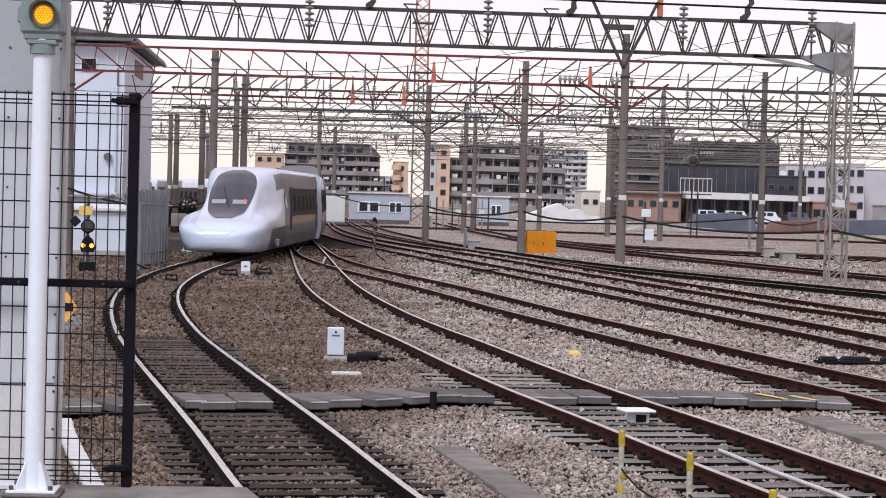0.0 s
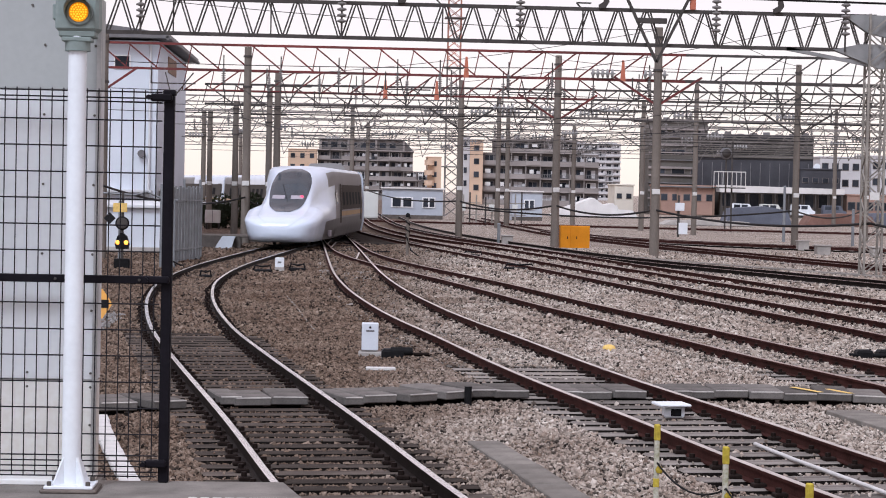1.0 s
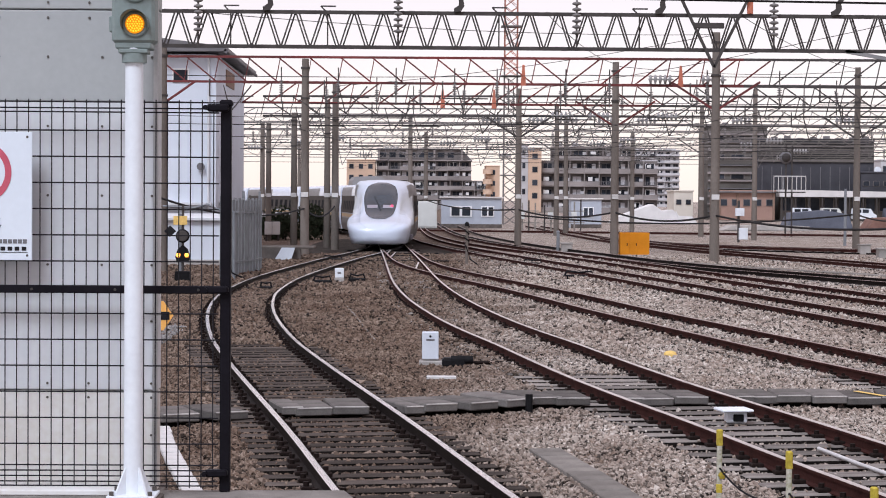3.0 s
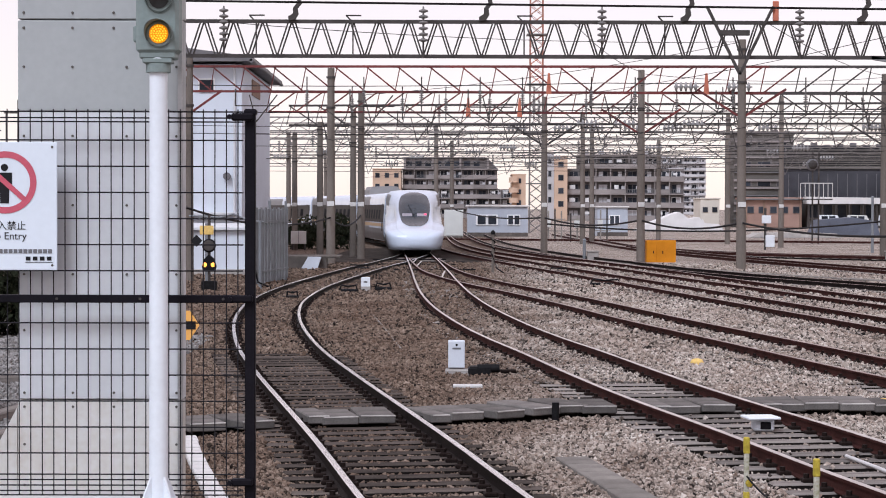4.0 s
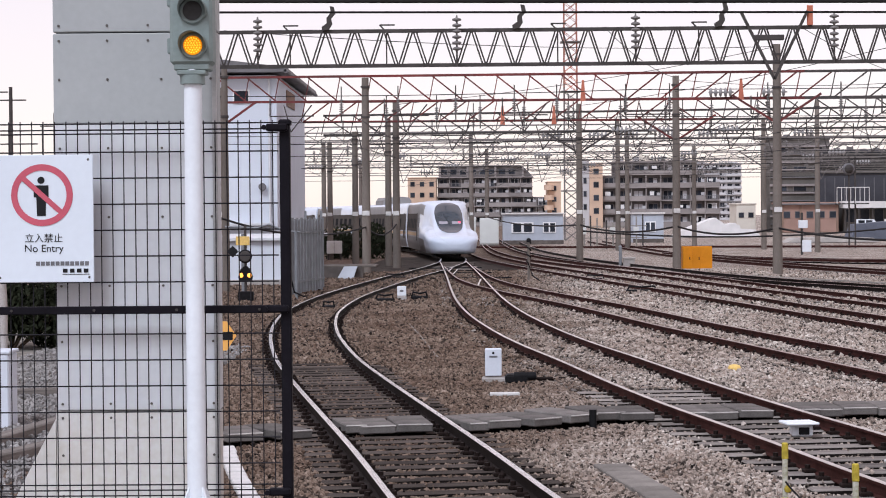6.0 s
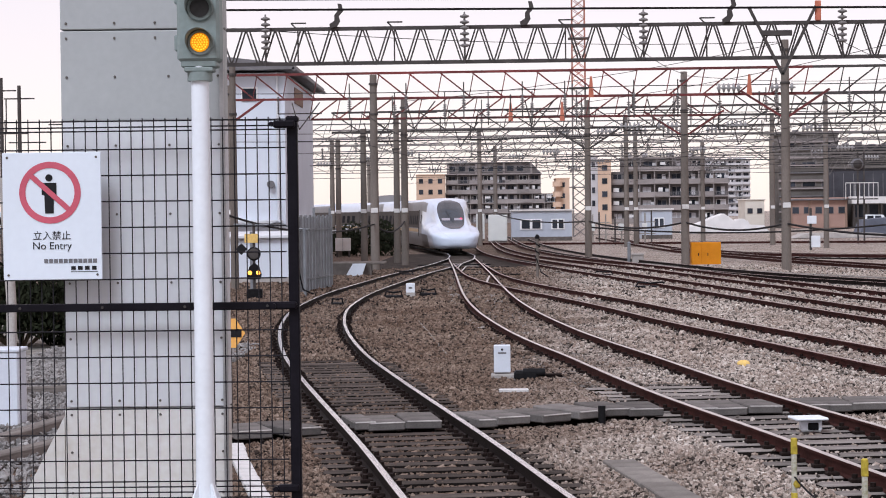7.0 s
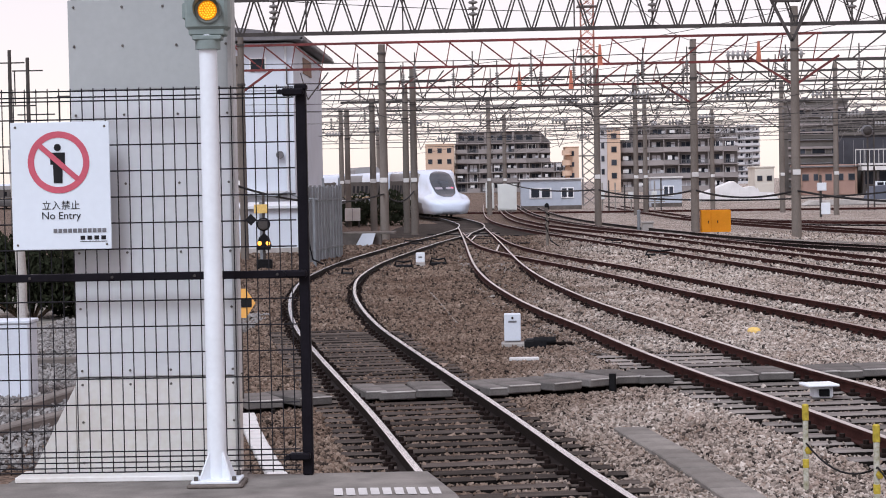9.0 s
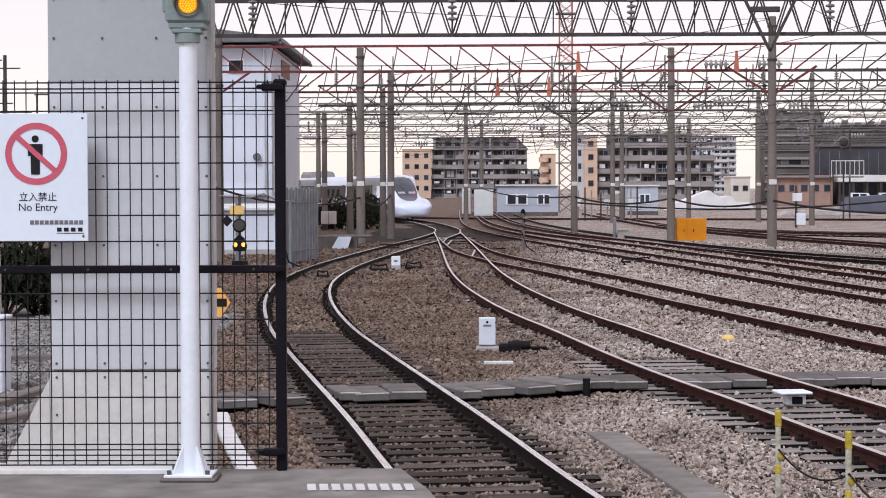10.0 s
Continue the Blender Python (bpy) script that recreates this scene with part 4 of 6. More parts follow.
for line, z0 in ((LINE2, 1), (LINE3, 1), (LINE4, 1), (LINE5, 1), (LINE6, 1), (LINE7, 1), (LINE1, 1)):
    P, _, _ = spline(line, 1.0)
    far = [p for p in P if 71 < p[1] < 180][::14]
    cable("contact_wire", [(x, y, 5.1) for x, y in far], 0.012, 0.0, "copper contact wire over a track", 2)
    cable("catenary_wire", [(x, y, 6.15) for x, y in far[::2]], 0.013, 0.35, "sagging messenger wire over a track", 6)
for a, b in (((-8.8, 71.8, 9.4), (14.1, 90.3, 10.2)), ((5, 71.8, 9.4), (10.55, 100.2, 9.5)), ((18.8, 71.8, 9.4), (6.43, 114, 8.9)), ((12, 71.8, 9.4), (25.45, 111.5, 10.1)), ((14.1, 90.3, 10.2), (-3.95, 109.3, 8.8)), ((25.45, 111.5, 10.0), (10.55, 100.2, 9.4))):
    cable("overhead_cable", [a, b], 0.014, 0.3, "thin slanting wire above the yard", 8)
# black service cables slung low from pole to pole
cable("service_cable", [(1.8, 181, 2.5), (6.43, 114, 2.05), (10.55, 100.2, 2.0), (14.1, 90.3, 1.95), (19.2, 71.8, 1.75), (24, 60, 1.6)], 0.05, 0.35, "thick black service cable slung between poles", 14)
cable("service_cable", [(6.43, 114, 1.7), (25.45, 111.5, 1.9), (34.4, 130, 2.0)], 0.05, 0.5, "thick black service cable slung between poles", 14)
cable("service_cable", [(-8.9, 71, 2.6), (-5.05, 98.2, 2.1), (-3.95, 109.3, 2.2)], 0.045, 0.5, "thick black service cable beside the building", 14)

# ---- the red and white radio mast ----
mast = thing("lattice_mast", 11.5, 220, -0.2, "tall slender lattice mast, reddish near the top", "mast")
for sx in (-0.75, 0.75):
    for sy in (-0.75, 0.75):
        part("leg", Shape().beam((sx, sy, 0), (sx * 0.95, sy * 0.95, 17), 0.11), M_HAZESTEEL, mast)
        part("leg", Shape().beam((sx * 0.95, sy * 0.95, 17), (sx * 0.9, sy * 0.9, 34), 0.11), M_MAST, mast)
for k in range(30):
    z = k * 1.1
    for sy in (-0.72, 0.72):
        part("lacing", Shape().beam((-0.72, sy, z), (0.72, sy, z + 1.1), 0.06).beam((0.72, sy, z), (-0.72, sy, z + 1.1), 0.06), M_HAZESTEEL if k < 15 else M_MAST if k % 9 < 6 else M_REDTAG, mast)
for k in range(4):
    part("platform", Shape().box((0, 0, 5.5 + k * 5.5), (2.2, 2.2, 0.12)), M_HAZESTEEL, mast)


# ---- the platform end: platform, fence, panel, sign, signal ----
PZ = 1.25
poly = [(-7.0, -6.0), (3.2, -6.0), (1.25, 2.0), (0.02, 7.4), (-0.15, 8.5), (-0.29, 9.16), (-1.13, 9.14), (-1.13, 9.36), (-2.2, 9.36), (-2.2, 8.95), (-7.0, 8.85)]
ps = Shape()
n = len(poly)
ps.add([(x, y, PZ) for x, y in poly] + [(x, y, PZ - 0.06) for x, y in poly], [tuple(range(n))] + [(i, n + i, n + (i + 1) % n, (i + 1) % n) for i in range(n)])
ps.add([(x * 0.995 - 0.02, y - 0.04, PZ - 0.06) for x, y in poly] + [(x * 0.995 - 0.02, y - 0.04, -0.25) for x, y in poly], [(i, n + i, n + (i + 1) % n, (i + 1) % n) for i in range(n)], 1)
solo("platform", ps, [M_PLAT, M_DARKCONC], label="grey asphalt end of a station platform", category="platform", kind="structure")
hatch = thing("edge_marking", -0.20, 8.57, PZ + 0.004, "white hatched warning marking on the platform edge", "marking", kind="structure")
for i in range(9):
    x = -0.47 + i * 0.053
    part("bar", Shape().add([(x, -0.10, 0), (x + 0.038, -0.10, 0), (x + 0.020, 0.09, 0), (x - 0.018, 0.09, 0)], [(0, 1, 2, 3)]), M_STRIPW, hatch)
solo("tactile_strip", Shape().box((0, 0, 0), (1.1, 0.09, 0.008), ch=0.002), M_YELLOW, -1.1, 8.12, PZ + 0.004, "yellow line on the platform", "marking", kind="structure")

FY = 9.08
fence = thing("mesh_fence", -0.838, FY, PZ, "black powder-coated wire mesh fence on the platform end", "fence")
part("post", Shape().box((0, 0.03, 0.888), (0.048, 0.052, 1.776), ch=0.006).box((0, 0.03, 1.788), (0.06, 0.06, 0.03), ch=0.008), M_BLACK, fence)
part("post", Shape().box((-2.62, 0.03, 0.915), (0.052, 0.052, 1.83), ch=0.006), M_BLACK, fence)
vw = Shape().cyl((0, 0, 0.02), (0, 0, 1.80), 0.0029, n=6, caps=False).mesh("wire", M_MESH)
hw = Shape().cyl((-2.6, 0, 0), (-0.03, 0, 0), 0.0034, n=6, caps=False).mesh("wire", M_MESH)
for i in range(47):
    part("wire", vw, None, fence, m=pose(-0.055 - i * 0.0528, 0, 0))
for z in [1.788, 1.76, 1.742] + [1.658 - 0.1196 * k for k in range(13)] + [0.125, 0.10, 0.075, 0.05, 0.03]:
    part("wire", hw, None, fence, m=pose(0, -0.006, z))
part("rail", Shape().box((-1.32, -0.012, 0.932), (2.56, 0.03, 0.036), ch=0.004), M_BLACK, fence)
for x in (-0.12, -0.5, -0.88, -1.26, -1.64):
    part("bolt", Shape().lathe([(0.006, -0.034), (0.007, -0.02)], (x, 0, 0.932), 8, axis='y'), M_GALV, fence)
for z in (1.765, 0.932, 0.09):
    part("clamp", Shape().box((-0.035, -0.005, z), (0.10, 0.05, 0.035), ch=0.008).lathe([(0.012, -0.045), (0.012, -0.02)], (-0.09, 0, z), 8, axis='y'), M_BLACK, fence)

# tall partition panel with a splayed foot
panel = thing("partition_panel", -1.538, 9.17, PZ, "tall pale grey panelled partition with bolts and a splayed foot", "partition")
x0, x1 = -0.385, 0.38
part("upper_sheet", Shape().box((0, 0.06, 3.2), (x1 - x0, 0.10, 1.96), ch=0.004), M_PANELTOP, panel)
part("upper_sheet", Shape().box((0, 0.06, 2.005), (x1 - x0, 0.10, 0.418), ch=0.004), M_PANELTOP, panel)
part("middle_sheet", Shape().box((0, 0.06, 1.128), (x1 - x0, 0.10, 1.335), ch=0.004), M_PANEL, panel)
part("lower_sheet", Shape().prism([(x0, 0.455), (x1, 0.455), (x1, -0.05), (x0, -0.05)], 0.01, 0.11), M_PANELLOW, panel)
part("foot_sheet", Shape().prism([(x0 - 0.004, 0.42), (x0 - 0.004, -0.05), (x0 - 0.25, -0.05)], 0.01, 0.09), M_PANELLOW, panel)
part("base_strip", Shape().box(((x0 + x1) / 2 - 0.12, -0.105, 0.014), (x1 - x0 + 0.25, 0.22, 0.026), ch=0.004), M_PANELLOW, panel)
part("edge_trim", Shape().box((x1 - 0.012, 0.004, 1.2), (0.022, 0.012, 2.4), ch=0.002), M_STEELEDGE, panel)
bolt = Shape().lathe([(0.0048, -0.005), (0.0062, 0.0), (0.0062, 0.004)], (0, 0, 0), 8, axis='y').mesh("bolt", M_BOLT)
for x in (x0 + 0.03, -0.13, 0.06, 0.25, x1 - 0.03):
    for z in (2.25, 2.18, 0.49, 0.425):
        part("bolt", bolt, None, panel, m=pose(x, 0.008, z))
for z in (2.0, 1.68, 1.36, 1.04, 0.78, 0.25, 0.06, 2.5, 2.8):
    for x in (x0 + 0.03, x1 - 0.03) + ((-0.13, 0.12) if 0.9 < z < 2.1 else ()):
        part("bolt", bolt, None, panel, m=pose(x, 0.008, z))

# the notice on the fence
sign = thing("notice_board", -1.942, FY - 0.03, 2.605, "white no entry notice with a red ring, fixed to the fence", "sign")
part("plate", Shape().box((0, 0, 0), (0.455, 0.006, 0.585), ch=0.0025), M_SIGNW, sign)
ring = Shape()
N = 48
for r0, r1 in ((0.113, 0.142),):
    vs = [(r * math.cos(6.28318 * i / N), -0.0052, r * math.sin(6.28318 * i / N)) for r in (r0, r1) for i in range(N)]
    ring.add(vs, [(i, (i + 1) % N, N + (i + 1) % N, N + i) for i in range(N)])
part("red_ring", ring, M_SIGNR, sign, m=pose(-0.008, 0, 0.108))
part("red_slash", Shape().box((0, -0.0062, 0), (0.232, 0.0012, 0.024)), M_SIGNR, sign, m=pose(-0.008, 0, 0.108, 0, 42, 0))
part("black_bar", Shape().prism([(-0.034, 0.045), (0.034, 0.045), (0.034, -0.01), (0.022, -0.01), (0.020, -0.095), (-0.020, -0.095), (-0.022, -0.01), (-0.034, -0.01)], -0.0055, -0.0042), M_INK, sign, m=pose(-0.012, 0, 0.108))
part("black_dot", Shape().lathe([(0.0165, -0.0055), (0.0165, -0.0042)], (0, 0, 0.068), 20, axis='y'), M_INK, sign, m=pose(-0.012, 0, 0.108))


def lettering(text, x, z, size, m, parent, y=-0.0048):
    cu = bpy.data.curves.new("lettering", 'FONT')
    cu.body, cu.size, cu.align_x, cu.extrude = text, size, 'CENTER', 0.0004
    cu.materials.append(m)
    ob = new("lettering", cu)
    ob.parent = parent
    ob.matrix_basis = pose(x, y, z, 90, 0, 0)
    return ob


lettering("\u7acb\u5165\u7981\u6b62", -0.002, -0.105, 0.044, M_INK, sign)
lettering("No Entry", -0.002, -0.152, 0.048, M_INK, sign)
for i in range(11):
    part("print_bar", Shape().box((-0.03 + i * 0.0225, -0.0046, -0.206), (0.018, 0.001, 0.019)), M_INKG, sign)
for i in range(4):
    part("print_bar", Shape().box((0.095 + i * 0.032, -0.0046, -0.239), (0.021, 0.001, 0.018)), M_INK, sign)
part("print_bar", Shape().box((0.145, -0.0046, -0.256), (0.125, 0.001, 0.0025)), M_INK, sign)
for x in (-0.205, 0.205):
    for z in (-0.27, 0.27):
        part("rivet", Shape().lathe([(0.004, -0.007), (0.006, -0.003)], (x, 0, z), 8, axis='y'), M_BOLT, sign)

# the white signal post
sig = thing("signal_post", -1.222, 8.83, PZ, "white painted signal post with a two-lamp grey-green signal head, amber lit", "signal")
part("pole", Shape().cyl((0, 0, 0.0), (0, 0, 2.02), 0.043, 0.040, n=24), M_WHITE, sig)
part("grout_pad", Shape().box((0, 0.0, 0.009), (0.25, 0.22, 0.018), ch=0.006), M_DARKCONC, sig)
part("base_plate", Shape().box((0, 0, 0.025), (0.215, 0.20, 0.014), ch=0.003), M_WHITE, sig)
for a in range(4):
    g = Shape().prism([(0.035, 0.03), (0.102, 0.03), (0.045, 0.15), (0.035, 0.15)], -0.005, 0.005)
    part("gusset", g, M_WHITE, sig, m=pose(0, 0, 0, 0, 0, 45 + 90 * a))
for sx in (-0.085, 0.085):
    for sy in (-0.08, 0.08):
        part("anchor_bolt", Shape().cyl((sx, sy, 0.03), (sx, sy, 0.05), 0.011, n=6), M_BOLT, sig)
part("collar", Shape().cyl((0, 0, 1.95), (0, 0, 1.99), 0.056, n=20).box((0, 0, 2.0), (0.13, 0.10, 0.02), ch=0.004), M_SIGNAL, sig)
head = part("signal_head", Shape().box((0, 0.02, 2.235), (0.19, 0.14, 0.40), ch=0.014).box((0, 0.02, 2.025), (0.16, 0.12, 0.03), ch=0.006), M_SIGNAL, sig)
part("hinge", Shape().box((-0.10, 0.0, 2.12), (0.02, 0.05, 0.07), ch=0.005), M_SIGNAL, head)
part("hinge", Shape().box((-0.10, 0.0, 2.33), (0.02, 0.05, 0.07), ch=0.005), M_SIGNAL, head)
for z, m1, m2 in ((2.118, M_AMBER, M_AMBERRING), (2.272, M_LENS, M_LENS)):
    x = 0.01
    part("bezel", Shape().lathe([(0.053, -0.062), (0.059, -0.058), (0.059, -0.045)], (x, 0, z), 28, axis='y'), M_SIGNAL, head)
    part("lens", Shape().lathe([(0.001, -0.072), (0.026, -0.071), (0.043, -0.067)], (x, 0, z), 28, axis='y'), m2, head)
    for rr, cnt in ((0.0, 1), (0.011, 6), (0.022, 12), (0.033, 18)):
        for i in range(cnt):
            if m1 is M_AMBER:
                a = 6.28318 * i / cnt
                part("led", Shape().lathe([(0.0005, -0.077), (0.0042, -0.075), (0.0042, -0.07)], (x + rr * math.cos(a), 0, z + rr * math.sin(a)), 6, axis='y'), m1, head)
    hood = Shape()
    A = [math.radians(-25 + 230 * i / 20) for i in range(21)]
    vs = [(x + r * math.cos(a), y, z + r * math.sin(a)) for r, y in ((0.062, -0.05), (0.062, -0.145), (0.059, -0.145), (0.059, -0.05)) for a in A]
    vs = [(vx, -0.055 + (vy + 0.055) * max(0.3, min(1, (vz - z + 0.045) / 0.09)), vz) for vx, vy, vz in vs]
    hood.add(vs, [(j * 21 + i, j * 21 + i + 1, (j + 1) * 21 + i + 1, (j + 1) * 21 + i) for j in range(3) for i in range(20)], 0, True)
    part("hood", hood, M_SIGNAL, head)

# ---- things beside the first track ----
arrow = thing("marker_board", -3.06, 24.3, GROUND_Z, "orange arrow-shaped marker board with a black bar on a thin post", "track sign")
part("post", Shape().cyl((0, 0.03, 0), (0, 0.03, 1.5), 0.03, n=10), M_GALV, arrow)
part("plate", Shape().prism([(-0.2, 1.22), (0.08, 1.22), (0.20, 1.40), (0.08, 1.58), (-0.2, 1.58)][::-1], -0.01, 0.005), M_ARROW, arrow)
part("black_band", Shape().box((0.02, -0.014, 1.40), (0.27, 0.004, 0.10)), M_INK, arrow)

ds = thing("dwarf_signal", -7.49, 66.4, GROUND_Z, "black dwarf signal with two lit amber lamps and a yellow plate", "signal")
part("base", Shape().box((0, 0, 0.22), (0.52, 0.3, 0.32), ch=0.03), M_RUBBER, ds)
part("post", Shape().cyl((0, 0, 0), (0, 0, 2.6), 0.045, n=10), M_GALV, ds)
part("lamp_case", Shape().prism([(-0.24, 0.86), (-0.20, 0.70), (0.20, 0.70), (0.24, 0.86), (0.16, 1.12), (0.0, 1.26), (-0.16, 1.12)][::-1], -0.12, 0.1), M_RUBBER, ds)
for sx in (-0.14, 0.14):
    part("lamp", Shape().lathe([(0.001, -0.15), (0.07, -0.14), (0.08, -0.1)], (sx, 0, 0.92), 12, axis='y'), M_WARMLAMP, ds)
part("disc", Shape().lathe([(0.001, -0.13), (0.23, -0.12), (0.23, -0.06)], (0, 0, 1.56), 24, axis='y'), M_RUBBER, ds)
part("disc_ring", Shape().lathe([(0.15, -0.135), (0.185, -0.135), (0.185, -0.1), (0.15, -0.1)], (0, 0, 1.56), 24, axis='y'), M_GALV, ds)
part("yellow_plate", Shape().box((-0.08, -0.08, 2.08), (0.46, 0.02, 0.30), ch=0.006), M_YELLOW, ds)
part("black_diamond", Shape().prism([(-0.22, 1.72), (-0.42, 1.92), (-0.62, 1.72), (-0.42, 1.52)], -0.09, -0.07), M_INK, ds)
frame_ = thing("water_standpipe", -6.3, 67.5, GROUND_Z, "grey water standpipe frame with valves beside the building", "standpipe")
for x, h in ((0, 2.9), (0.42, 2.4), (-1.4, 2.3)):
    part("upright", Shape().cyl((x, 0, 0), (x, 0, h), 0.06, n=10), M_STEELFENCE, frame_)
part("crossbar", Shape().tube([(-2.0, 0, 2.55), (-0.9, 0, 2.5), (-0.5, 0, 2.62), (0.0, 0, 2.4), (0.55, 0, 2.35)], 0.035, 8), M_STEELFENCE, frame_)
part("drain_hose", Shape().tube([(0.2, -0.05, 2.2), (0.22, -0.05, 0.9), (0.35, -0.05, 0.3), (0.9, -0.05, 0.05)], 0.03, 8), M_RUBBER, frame_)

gf = thing("steel_fence", -6.4, 70.8, GROUND_Z, "grey corrugated steel fence panels beside the track", "fence")
for i in range(24):
    x, y = 0.75 * i / 23, 6.0 * i / 23
    part("slat", Shape().box((x, y, 1.38 + 0.05 * (i % 3)), (0.035, 0.17, 2.72), rz=-0.12 + (0.6 if i % 2 else -0.3), ch=0.008), M_STEELFENCE, gf)
for z in (0.5, 2.3):
    part("rail", Shape().beam((0.05, 0, z), (0.8, 6.0, z), 0.06), M_STEELFENCE, gf)
for k in (0, 3.0, 6.0):
    part("post", Shape().box((0.75 * k / 6 - 0.05, k, 1.55), (0.09, 0.09, 3.1), ch=0.01), M_STEELFENCE, gf)

# pale building behind the fence
hb = thing("depot_building", -14.7, 106, GROUND_Z, "pale blue rendered depot building with a grey overhanging roof", "building")
part("wall", Shape().box((0, 9, 5.25), (9.0, 18, 10.5), ch=0.02), M_WALLBLUE, hb)
part("roof", Shape().prism([(-4.8, 11.4), (1.1, 11.35), (5.1, 10.85), (5.1, 10.6), (-4.8, 10.6)][::-1], -0.9, 20), M_EAVE, hb)
part("gutter", Shape().cyl((5.08, -0.9, 10.62), (5.08, 20, 10.62), 0.11, n=8), M_EAVE, hb)
w = part("window", Shape().box((2.6, -0.02, 9.35), (0.9, 0.1, 0.75), ch=0.01), M_FRAME, hb)
part("pane", Shape().box((2.6, -0.08, 9.35), (0.74, 0.04, 0.6)), M_GLASS, w)
part("brown_panel", Shape().box((4.53, 8.0, 9.6), (0.06, 5.0, 0.9), ch=0.01), M_BROWN, hb)
part("ledge", Shape().box((2.9, -0.3, 2.5), (2.8, 0.7, 0.16), ch=0.02), M_PANEL, hb)
part("side_ledge", Shape().box((4.8, 6, 2.6), (0.7, 9.0, 0.16), ch=0.02), M_PANEL, hb)
part("vent_hood", Shape().lathe([(0.2, -0.3), (0.21, -0.1), (0.15, 0.0)], (3.7, 0, 4.5), 12, axis='y'), M_EAVE, hb)
for x in (0.9, 4.1):
    part("downpipe", Shape().cyl((x, -0.12, 0), (x, -0.12, 10.5), 0.07, n=8), M_PANEL, hb)

# low porch before the depot, and the pole beside it
part("porch", Shape().box((4.4, -14.0, 0.95), (5.6, 20.0, 1.9), ch=0.03), M_WALLBLUE, hb)
part("porch_ledge", Shape().box((4.5, -14.0, 1.96), (5.9, 20.4, 0.14), ch=0.02), M_PANEL, hb)
part("porch_plinth", Shape().box((4.4, -24.1, 0.14), (5.7, 0.16, 0.28), ch=0.02), M_CONC, hb)
concrete_pole(thing("concrete_pole", -9.2, 75.0, 0, "slim brown-grey concrete pole beside the depot building", "pole", "feeder poles"), 0, 0, 8.4, 0.14, band=False)

# yard left of the fence
solo("earth_patch", Shape().add([(-14, 18, 0), (-5.6, 21, 0), (-6.0, 40, 0), (-8.5, 60, 0), (-20, 62, 0)], [(0, 1, 2, 3, 4)]), M_SOIL, z=GROUND_Z + 0.05, label="trodden grey earth beside the track", category="ground", kind="structure")
for x_, y_, l_, a_ in ((-5.65, 25.6, 3.2, 82), (-5.35, 22.6, 2.4, 74), (-6.9, 31.0, 2.6, 20), (-5.9, 34.5, 2.6, 65)):
    solo("old_timber", Shape().box((0, 0, 0.07), (l_, 0.22, 0.14), ch=0.02), M_TIMBER2, x_, y_, GROUND_Z + 0.05, "weathered grey timber lying on the trodden earth", "timber", "timbers on the earth", rz=a_)
wb = thing("equipment_box", -6.42, 26.4, GROUND_Z, "pale blue-white metal equipment box on the ground", "equipment box")
part("case", Shape().box((0, 0, 0.56), (0.62, 0.5, 1.02), ch=0.02), M_HUT, wb)
part("lid", Shape().box((0, 0, 1.09), (0.66, 0.54, 0.05), ch=0.012), M_HUT, wb)
part("plinth", Shape().box((0, 0, 0.04), (0.68, 0.56, 0.1), ch=0.01), M_DARKCONC, wb)
part("conduit", Shape().tube([(0.1, 0.3, 1.0), (0.1, 0.32, 1.7), (0.02, 0.34, 3.4)], 0.07, 8), M_CONC, wb)


def leafy(name, x, y, w, d, h, count, seed, label, category, dome=True, leaf=0.12):
    """A crown of many small leaves on twigs, with gaps and an uneven outline."""
    t = thing(name, x, y, GROUND_Z, label, category)
    rnd = random.Random(seed)
    tw, lf = Shape(), Shape()
    for i in range(16):
        a = rnd.uniform(0, 6.28)
        e = (w / 2 * rnd.uniform(0.2, 0.85) * math.cos(a), d / 2 * rnd.uniform(0.2, 0.85) * math.sin(a), h * rnd.uniform(0.5, 0.8))
        tw.tube([(e[0] * 0.1, e[1] * 0.1, 0), (e[0] * 0.6, e[1] * 0.6, e[2] * 0.5), e], 0.03, 5)
    part("twig_frame", tw, M_TWIG, t)
    lumps = [(rnd.uniform(-0.75, 0.75), rnd.uniform(-0.75, 0.75), rnd.uniform(0.25, 0.8), rnd.uniform(0.22, 0.42)) for _ in range(26)]
    for i in range(count):
        a, b, c, r = rnd.choice(lumps)
        v = Vector((rnd.gauss(0, 1), rnd.gauss(0, 1), rnd.gauss(0, 1))).normalized() * r * rnd.uniform(0.7, 1.08)
        u = Vector((a, b, c)) + v
        if dome and (u.x ** 2 + u.y ** 2) + (u.z * 0.95) ** 2 > 1.08:
            continue
        if u.z < 0.0:
            u.z = rnd.uniform(0, 0.2)
        p = Vector((u.x * w / 2, u.y * d / 2, u.z * h))
        q = Euler((rnd.uniform(0, 6.28), rnd.uniform(0, 6.28), rnd.uniform(0, 6.28))).to_matrix()
        k = leaf * rnd.uniform(0.6, 1.5)
        lf.add([p + q @ Vector(c2) * k for c2 in ((-0.5, 0, 0), (0, -0.28, 0.08), (0.6, 0, 0), (0, 0.28, 0.08))], [(0, 1, 2, 3)])
    part("leaves", lf, M_LEAF, t)
    tagged(t.children[1], kind="stuff")
    return t


